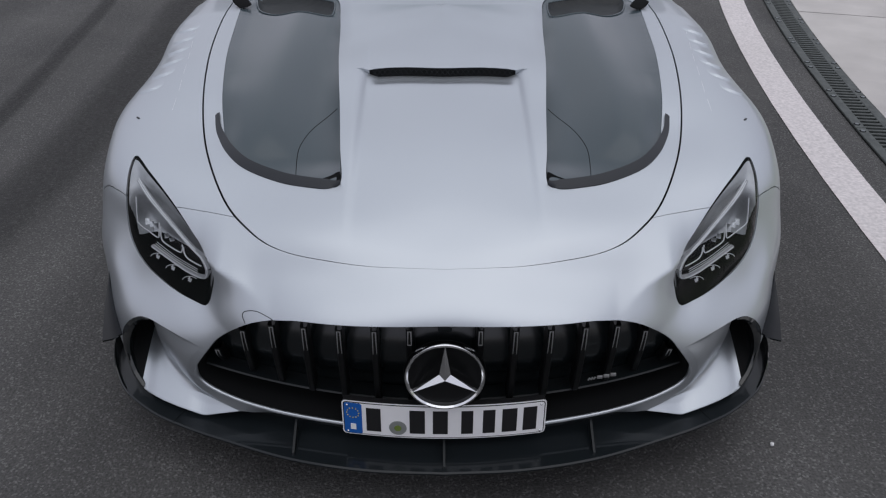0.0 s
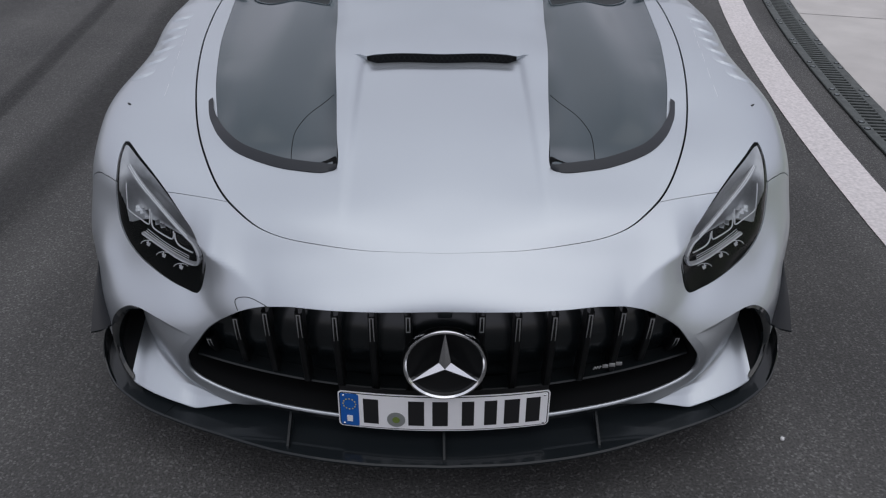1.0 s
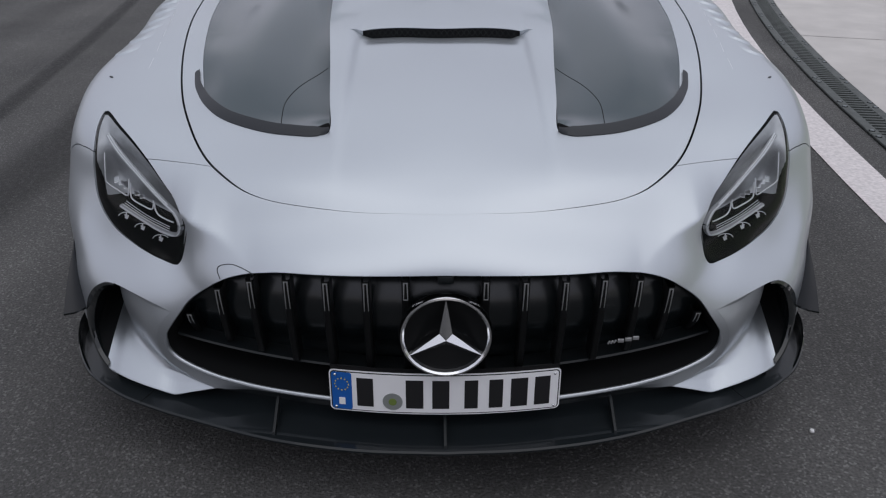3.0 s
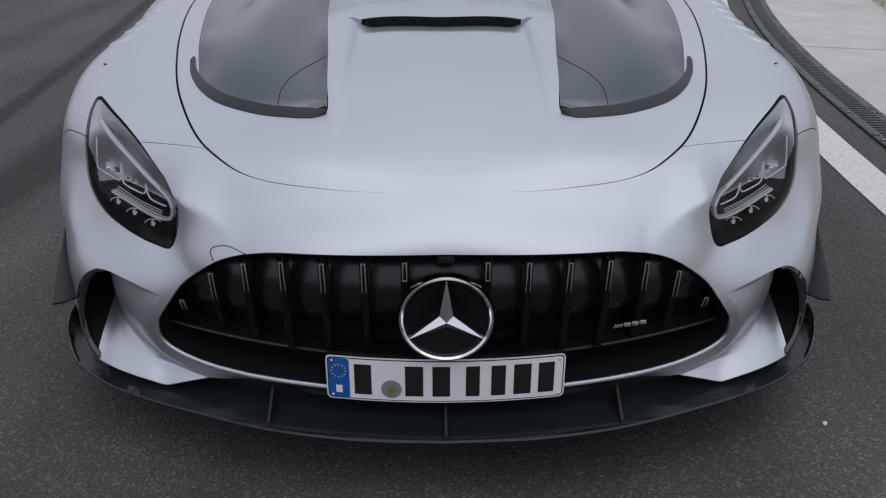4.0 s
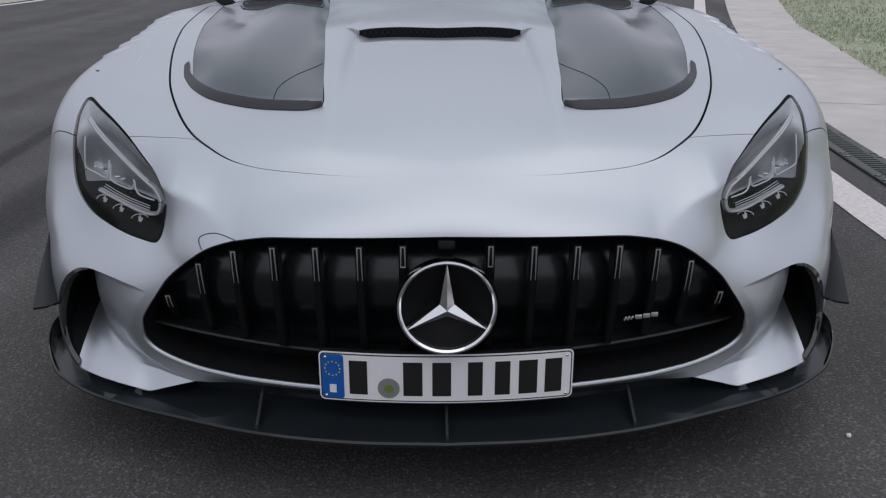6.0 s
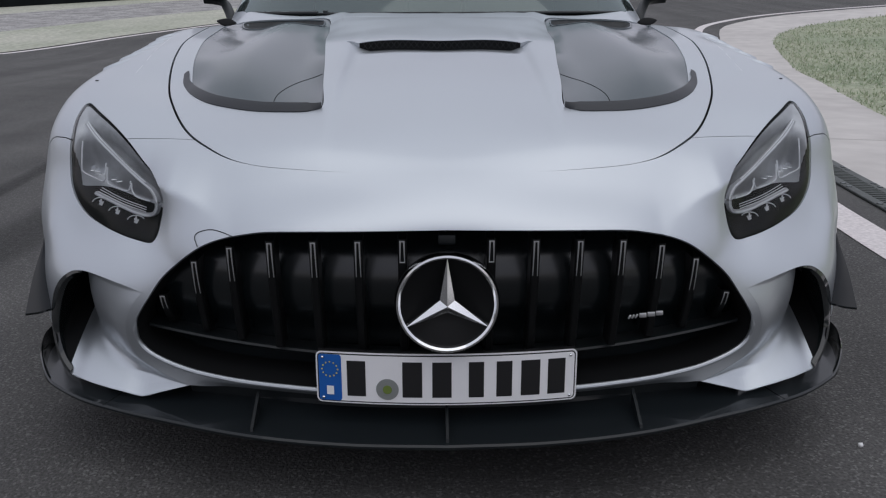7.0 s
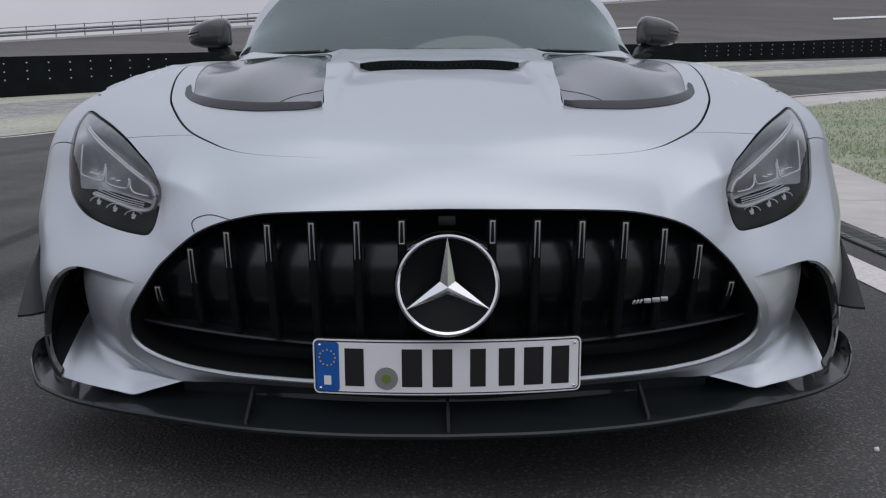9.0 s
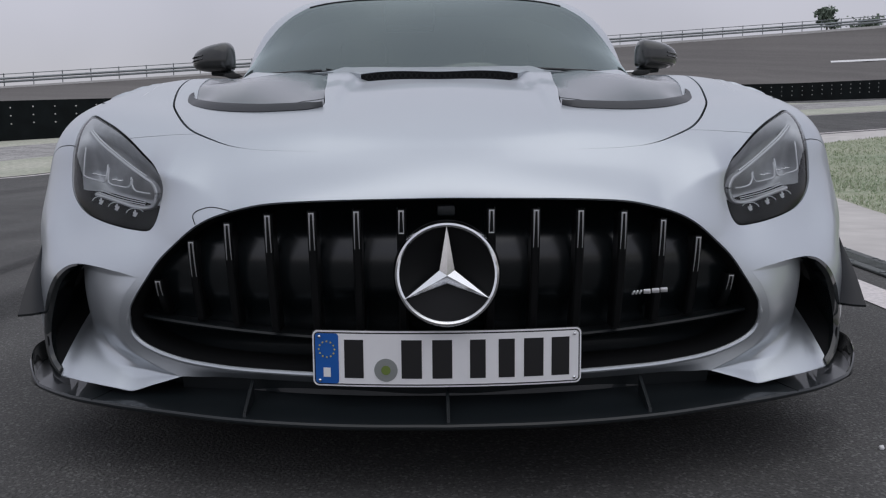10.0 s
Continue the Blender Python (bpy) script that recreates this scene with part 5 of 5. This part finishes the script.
CONCRETE = noise_mix_mat("pale_concrete", [(.50, .475, .455), (.56, .535, .51), (.40, .38, .37)], (0.5, 3.0), .8, .12, 90, .0, None, .10)
IRON = mat("cast_iron_grate", (.085, .094, .090), .55, .3, vary=.3, vary_scale=25, bump=.3, bump_scale=90)
STEEL = mat("galvanised_steel", (.23, .25, .26), .5, .6, vary=.15, vary_scale=3)
BARRIER = mat("black_rubber_barrier", (.006, .0085, .009), .75, spec=.15, vary=.35, vary_scale=1.5)
WHITE = mat("white_paint", (.75, .75, .75), .6, vary=.06, vary_scale=4)
GRAVEL = noise_mix_mat("grey_gravel", [(.24, .235, .23), (.42, .41, .40), (.13, .13, .13)], (1.6, 14), .9, .5, 20, .7)
DRY_GRASS = noise_mix_mat("pale_dry_grass", [(.38, .395, .32), (.47, .47, .40), (.25, .28, .18)], (0.4, 9), .9, .4, 15, .3)
SOIL = noise_mix_mat("grass_ground", [(.25, .30, .20), (.37, .38, .28), (.43, .42, .35)], (0.35, 12), .95, .5, 30, .3)
RAIL_PALE = mat("pale_concrete_coping", (.55, .54, .53), .8, vary=.1, vary_scale=.6)


def ribbon(left, right, lift):
    """Sheet between two plan curves, lying on the land."""
    rows = []
    for c in (left, right):
        c = np.asarray(c)
        rows.append(np.stack([c[:, 0], c[:, 1], ground_z(c[:, 0], c[:, 1]) + lift], 1))
    return loft_bm(rows)


def offset(curve, d):
    c = np.asarray(curve, float)
    t = np.gradient(c, axis=0)
    n = np.stack([t[:, 1], -t[:, 0]], 1) / np.linalg.norm(t, axis=1)[:, None]
    return c + n * d


def resample(c, n):
    c = np.asarray(c, float)
    s = np.concatenate([[0], np.cumsum(np.linalg.norm(np.diff(c, axis=0), axis=1))])
    u = np.linspace(0, s[-1], n)
    return np.stack([np.interp(u, s, c[:, 0]), np.interp(u, s, c[:, 1])], 1)


ARC = [(29.62 - math.sqrt(27.8 ** 2 - y * y) if y < 8 else 2.995 + .275 * (y - 8), y) for y in np.linspace(-9, 12, 43)]
LINE_PATH = np.vstack([ARC, catmull([(4.095, 12.0), (4.79, 14.5), (5.52, 17.0), (6.38, 19.6), (7.45, 21.2), (8.85, 22.6), (10.55, 23.7), (12.5, 24.7), (15, 25.75), (22, 28.2), (40, 33)], 6)[1:]])
GRASS_EDGE = np.vstack([offset(ARC, 1.50)[:41], catmull([(5.35, 11.3), (5.75, 12.6), (6.4, 14.9), (7.0, 16.6), (7.9, 18.2), (9.0, 19.5), (10.9, 21.0), (12.8, 22.0), (16, 23.6), (22, 26), (40, 31)], 5)])
ROAD_OUT = catmull([(-30, -6), (-19, 3), (-12.5, 10.5), (-10.2, 15), (-9.2, 17.0), (-8.5, 19.0), (-7.6, 21.6), (-5.2, 26), (-1, 31), (7, 34.5), (16, 36.2), (22, 39), (31, 43), (60, 52)], 8)


def build_ground():
    # land sheet, fine near the car and coarse far off
    def axis(near, far, step):
        a = list(np.arange(-near, near + step, step))
        k = step
        while a[-1] < far:
            k *= 1.35
            a.append(a[-1] + k)
        neg = [-(v) for v in a[::-1] if v > near + step]
        return np.array(neg + a)
    xs = axis(14, 1500, .7)
    ys = axis(40, 1500, .7)
    X, Y = np.meshgrid(xs, ys, indexing="ij")
    Z = ground_z(X, Y)
    m = len(ys)
    V = np.stack([X.ravel(), Y.ravel(), Z.ravel()], 1)
    Fs = [(i * m + j, (i + 1) * m + j, (i + 1) * m + j + 1, i * m + j + 1) for i in range(len(xs) - 1) for j in range(m - 1)]
    put("ground", mesh_of("ground", V, Fs, ASPHALT), None, "dark grey asphalt of a race track", "asphalt", kind="structure")

    put_line = part("road_line", ribbon(offset(LINE_PATH, -.10), offset(LINE_PATH, .095), .004), LINE, None, "white painted road edge line")
    tagged(put_line, "", "road marking", kind="structure")
    # dark tyre marks beside the car, fading out at their edges
    for pts, wide in (([(-2.33, 1.8), (-2.40, 2.9), (-2.50, 3.95), (-2.66, 5.5), (-3.1, 8.5), (-4.0, 12)], .075), ([(-2.02, -.6), (-1.92, 1.0), (-1.86, 2.1), (-1.86, 3.0), (-1.96, 4.6), (-2.25, 7), (-3.0, 11)], .20)):
        c = catmull(pts, 10)
        bm = loft_bm([np.column_stack([p, ground_z(p[:, 0], p[:, 1]) + .004]) for p in (offset(c, d * wide) for d in (-1, -.5, 0, .5, 1))])
        mark = part("tyre_mark", bm, TYRE_MARK, None, "faint dark rubber tyre mark on the asphalt")
        n = len(c)
        lay = mark.data.attributes.new("fade", "FLOAT", "POINT")
        for k in range(len(mark.data.vertices)):
            lay.data[k].value = (0, .75, 1, .75, 0)[k // n] * min(1, min(k % n, n - 1 - k % n) / 6)
        tagged(mark, "", "tyre mark", kind="structure")
    out_line = part("road_line", ribbon(offset(ROAD_OUT, -.10), offset(ROAD_OUT, .10), .006), LINE, None, "white painted line at the far road edge")
    tagged(out_line, "", "road marking", kind="structure")
    # verges behind the far road
    for name, a, b, m, lab in (("verge_grass", -.25, -5.0, DRY_GRASS, "pale dry grass verge"), ("verge_gravel", -5.0, -12.0, GRAVEL, "grey gravel strip"), ("verge_grass_far", -12.0, -30, DRY_GRASS, "pale dry grass before the barrier")):
        bm = ribbon(offset(ROAD_OUT, b), offset(ROAD_OUT, a), .012)
        tagged(part(name, bm, m, None, lab), "", "verge", kind="structure")
    # concrete border of the island
    inner = resample(GRASS_EDGE, 70)
    outer = resample(offset(LINE_PATH, .46), 70)
    # grass island
    far = np.array([[45 + .2 * i, -9 + 40 * i / 69] for i in range(70)])
    rows = []
    for t in np.linspace(0, 1, 8):
        c = inner * (1 - t) + far * t
        rows.append(np.stack([c[:, 0], c[:, 1], ground_z(c[:, 0], c[:, 1]) + .010 + .04 * min(1, t * 8)], 1))
    tagged(part("lawn", loft_bm(rows), SOIL, None, "worn green grass island beside the track"), "", "lawn", kind="structure")
    return inner, outer


def grass_blades(inner):
    rng = np.random.default_rng(4)
    n = 70000
    V, Fs = [], []
    k = 0
    poly = np.vstack([inner, [(45, 31), (45, -9)]])
    while k < n:
        y = rng.uniform(4.5, 27, 20000)
        x = rng.uniform(3, 24, 20000)
        keep = rng.random(20000) < np.clip(1.3 - (y + x * .4) / 32, .15, 1)
        p = np.stack([x, y], 1)[keep]
        p = p[signed(p, poly) > -0.03]
        tuft = np.array([noise.noise((a * .9, b * .9, 3.0)) for a, b in p])
        for (a, b), t in zip(p, tuft):
            if k >= n:
                break
            if t < -0.28 and rng.random() < .7:
                continue
            h = .020 + .032 * rng.random() + .012 * t
            w = .006 + .008 * rng.random()
            an = rng.uniform(0, math.pi)
            z = float(ground_z(a, b)) + .02
            dx, dy = w * math.cos(an), w * math.sin(an)
            lx, ly = rng.normal(0, .02, 2)
            i = len(V)
            V += [(a - dx, b - dy, z), (a + dx, b + dy, z), (a + lx, b + ly, z + h)]
            Fs.append((i, i + 1, i + 2))
            k += 1
    m = bpy.data.materials.new("grass_blades")
    m.use_nodes = True
    nn, l = m.node_tree.nodes, m.node_tree.links
    g = nn.new("ShaderNodeNewGeometry")
    r = nn.new("ShaderNodeValToRGB")
    r.color_ramp.elements[0].color = (.25, .32, .20, 1)
    r.color_ramp.elements[1].color = (.58, .57, .47, 1)
    e = r.color_ramp.elements.new(.55)
    e.color = (.36, .41, .27, 1)
    l.new(g.outputs["Random Per Island"], r.inputs[0])
    l.new(r.outputs[0], nn["Principled BSDF"].inputs["Base Color"])
    nn["Principled BSDF"].inputs["Roughness"].default_value = .8
    put("grass", mesh_of("grass", V, Fs, m, False), None, "short uneven green and dry grass blades", "grass", kind="stuff")


def concrete_border(inner, outer):
    bm = ribbon(outer, inner, .002)
    pave = tagged(part("pavement", bm, CONCRETE, None, "pale concrete border strip of the track"), "", "pavement", kind="structure")
    # slabs with open joints
    so, si = resample(outer, 561), resample(inner, 561)
    step = 20
    for k in range(0, 560, step):
        a, b = k, k + step
        o, i = so[a:b + 1:4].copy(), si[a:b + 1:4].copy()
        for arr in (o, i):
            d = arr[-1] - arr[0]
            d = d / max(np.linalg.norm(d), .01)
            arr[0] += d * .006
            arr[-1] -= d * .006
        rows = []
        for t, zz in ((0.002, -.02), (0.002, .010), (0.996, .012), (0.996, -.02)):
            c = o * (1 - t) + i * t
            rows.append(np.stack([c[:, 0], c[:, 1], ground_z(c[:, 0], c[:, 1]) + zz], 1))
        part("slab", loft_bm(rows), CONCRETE, pave, smooth=False)


def drain():
    chan = tagged(part("drain_channel", ribbon(offset(ARC, .25), offset(ARC, .46), .0035), VOID, None, "dark drain channel beside the track"), "", "drain", kind="structure")
    a = resample(offset(ARC, .25), 401)
    b = resample(offset(ARC, .46), 401)
    unit = 10
    proto = None
    for k in range(0, 400, unit):
        p, q, p2, q2 = a[k], b[k], a[k + unit], b[k + unit]
        o = (p + q) / 2
        d = (p2 - p)
        L = np.linalg.norm(d)
        ang = math.atan2(-d[0], d[1])
        M = pose(o[0], o[1], float(ground_z(*o)) + .002, 0, 0, math.degrees(ang))
        if proto is None:
            proto = make_grate(L - .006)
            proto.matrix_world = M
        else:
            copy_thing(proto, M)


def make_grate(L):
    g = new("drain_grate")
    tagged(g, "dark cast iron drain grate with slots and bolts", "drain grate", "grates of the drain")
    W = .205
    for x in (-W / 2 + .026, W / 2 - .026):
        part("side_rail", box_bm(.052, L, .014, .003, Matrix.Translation((x, L / 2, .007)), 1), IRON, g, smooth=False)
    n = 11
    slat = box_bm(W - .10, .019, .012, .002, Matrix.Translation((0, 0, .006)), 1)
    me = bpy.data.meshes.new("slat")
    slat.to_mesh(me)
    slat.free()
    me.materials.append(IRON)
    for i in range(n):
        ob = put("slat", me, g)
        ob.location = (0, .02 + (L - .04) * i / (n - 1), 0)
    for x in (-W / 2 + .02, W / 2 - .02):
        for y in (.045, L - .045):
            part("bolt", tube_bm([(x, y, .012), (x, y, .018)], .011, 10), STEEL, g, "bright bolt head")
            part("bolt_pocket", tube_bm([(x, y, .0125), (x, y, .0150)], .017, 12), VOID, g)
    return g


def backdrop():
    # rubber barrier with pale studs
    curve = catmull([(-21, 28.6), (-16.6, 31.8), (-12, 36), (-8, 40), (6, 48.5), (23, 54.4), (31, 57.4), (60, 68)], 8)
    c = resample(curve, 150)
    gz = ground_z(c[:, 0], c[:, 1])
    base = np.interp(c[:, 0], [-20, -8, 23, 31], [.44, .38, .16, 0.20]) + gz - .1
    top = base + np.interp(c[:, 0], [-17, 23], [1.30, 1.22])
    c = c * 1.123 + (0, .19)
    top = top + np.interp(c[:, 0], [-14, 6], [.11, .03])
    base, top = .8 + (base - .8) * 1.123, .8 + (top - .8) * 1.123
    bar = new("track_barrier")
    tagged(bar, "long black rubber barrier with rows of pale studs", "barrier")
    back = offset(c, -.4)
    rows = [np.column_stack([c, base - .3]), np.column_stack([c, top]), np.column_stack([back, top]), np.column_stack([back, base - .3])]
    part("belt", loft_bm(rows), BARRIER, bar, "black rubber belt")
    stud = bmesh.new()
    bmesh.ops.create_uvsphere(stud, u_segments=6, v_segments=4, radius=.036)
    me = bpy.data.meshes.new("stud")
    stud.to_mesh(me)
    stud.free()
    me.materials.append(RAIL_PALE)
    front = offset(c, .02)
    seg = resample(front, 112)
    for i, (x, y) in enumerate(seg):
        if -22.5 < x < 38 and not -12.4 < x < 18:
            j = int(np.argmin(np.hypot(front[:, 0] - x, front[:, 1] - y)))
            h = top[j] - base[j]
            for f in (.38, .60, .82):
                ob = put("stud", me, bar)
                ob.location = (x, y, base[j] + h * f)
    # banked track behind, with coping and rails
    t = np.linspace(-1.2, 2.2, 60)
    A, B = np.array([-34.85, 68.4, 5.42]), np.array([45.4, 86.4, 12.05])
    crest = A + (B - A) * t[:, None]
    crest[:, 1] -= 6 * (t - .5) ** 2
    foot = crest.copy()
    foot[:, 1] -= 14
    foot[:, 0] -= 1
    foot[:, 2] = np.minimum(ground_z(foot[:, 0], foot[:, 1]), crest[:, 2] - 3) - 1.0
    back = crest + np.array([0, 3, -6])
    tagged(part("banked_track", loft_bm([foot, crest, back]), BANK, None, "steep banked grey-brown asphalt of the far track"), "", "banked track", kind="structure")
    up = np.array([0, -.3, 0])
    rows = [crest + up + (0, 0, -.32), crest + up + (0, 0, .05), crest + (0, .4, .05), crest + (0, .4, -.5)]
    tagged(part("coping", loft_bm(rows), RAIL_PALE, None, "pale concrete coping along the banked track"), "", "coping", kind="structure")
    rail = new("guard_rail")
    tagged(rail, "galvanised guard rail on posts above the banking", "guard rail")
    for h, r in ((.42, .10), (.66, .10), (1.0, .035)):
        part("rail_beam", tube_bm(crest + (0, 0, h), r, 6), STEEL, rail)
    s = np.arange(-.6, 1.6, .0255)
    post = box_bm(.06, .06, 1.25, 0)
    me = bpy.data.meshes.new("post")
    post.to_mesh(me)
    post.free()
    me.materials.append(STEEL)
    for v in s:
        ob = put("post", me, rail)
        p = A + (B - A) * v
        ob.location = (p[0], p[1] - 6 * (v - .5) ** 2 + .1, p[2] + .45)
    # painted dashes on the banking
    for a, b in ((.49, .66), (.888, 1.06), (1.29, 1.46)):
        u = np.linspace(a, b, 8)
        cr = A + (B - A) * u[:, None]
        cr[:, 1] -= 6 * (u - .5) ** 2
        ft = cr.copy()
        ft[:, 1] -= 14
        ft[:, 0] -= 1
        ft[:, 2] = np.minimum(ground_z(ft[:, 0], ft[:, 1]), cr[:, 2] - 3) - 1.0
        k = .40
        rows = [cr + (ft - cr) * k + (0, -.06, .06), cr + (ft - cr) * (k + .022) + (0, -.06, .06)]
        tagged(part("bank_line", loft_bm(rows), WHITE, None, "white dashed line on the banking"), "", "road marking", kind="structure")
    return A, B


def shrub(x, y, z, h, w, seed, name="tree", leaves=700):
    rng = np.random.default_rng(seed)
    tr = new(name)
    tagged(tr, "small green leafy tree behind the guard rail" if name == "tree" else "low green bush behind the guard rail", name)
    tr.location = (x, y, z)
    bark = bpy.data.materials.get("bark") or mat("bark", (.10, .08, .06), .9, vary=.3, vary_scale=4)
    # leaf colour is paler and greyer than foliage, with distant haze mixed in
    hazed_leaf = bpy.data.materials.get("hazed_leaf") or mat("hazed_leaf", (.15, .19, .145), .8, vary=.30, vary_scale=1.2)
    part("trunk", tube_bm([(0, 0, -.8), (.05, 0, h * .3), (0, .05, h * .62)], [.12, .09, .04], 8), bark, tr)
    for i in range(6):
        a = rng.uniform(0, 6.28)
        part("limb", tube_bm([(0, 0, h * (.2 + .06 * i)), (w * .3 * math.cos(a), w * .3 * math.sin(a), h * (.45 + .06 * i))], [.05, .02], 6), bark, tr)
    V, Fs = [], []
    lobes = [(rng.normal(0, w * .26), rng.normal(0, w * .26), h * rng.uniform(.3, .86), w * rng.uniform(.14, .26)) for _ in range(13)]
    for i in range(leaves):
        a, b, c, r = lobes[rng.integers(len(lobes))]
        p = np.array([a, b, c]) + rng.normal(0, r * .55, 3)
        d1, d2 = rng.normal(0, .11, 3), rng.normal(0, .11, 3)
        k = len(V)
        V += [p - d1, p + d2, p + d1, p - d2]
        Fs.append((k, k + 1, k + 2, k + 3))
    put("crown", mesh_of("crown", V, Fs, hazed_leaf, False), tr)


# ---------------------------------------------------------------- build
inner_edge, outer_edge = build_ground()
A_END, B_END = backdrop()
car, SKIN_V, SKIN_F = make_car()
headlights(car, SKIN_V, SKIN_F)
grille(car)
number_plate(car)
splitter(car)
rear_body(car)
wing_details(car)
car.matrix_world = pose(.001, 0, 0, 0, 0, .35)
shrub(41.0, 90.0, 12.0, 2.7, 1.9, 3)
shrub(46.0, 91.5, 12.1, 1.3, 3.2, 6, "bush", 500)
drain()
concrete_border(inner_edge, outer_edge)
grass_blades(inner_edge)
# single pale stone on the asphalt
stone = bmesh.new()
bmesh.ops.create_icosphere(stone, subdivisions=2, radius=.006)
for v in stone.verts:
    v.co *= 1 + .25 * noise.noise(v.co * 300)
stone_ob = part("stone", stone, WHITE, None, "tiny pale stone lying on asphalt")
tagged(stone_ob, "", "stone")
stone_ob.location = (.953, .228, .004)
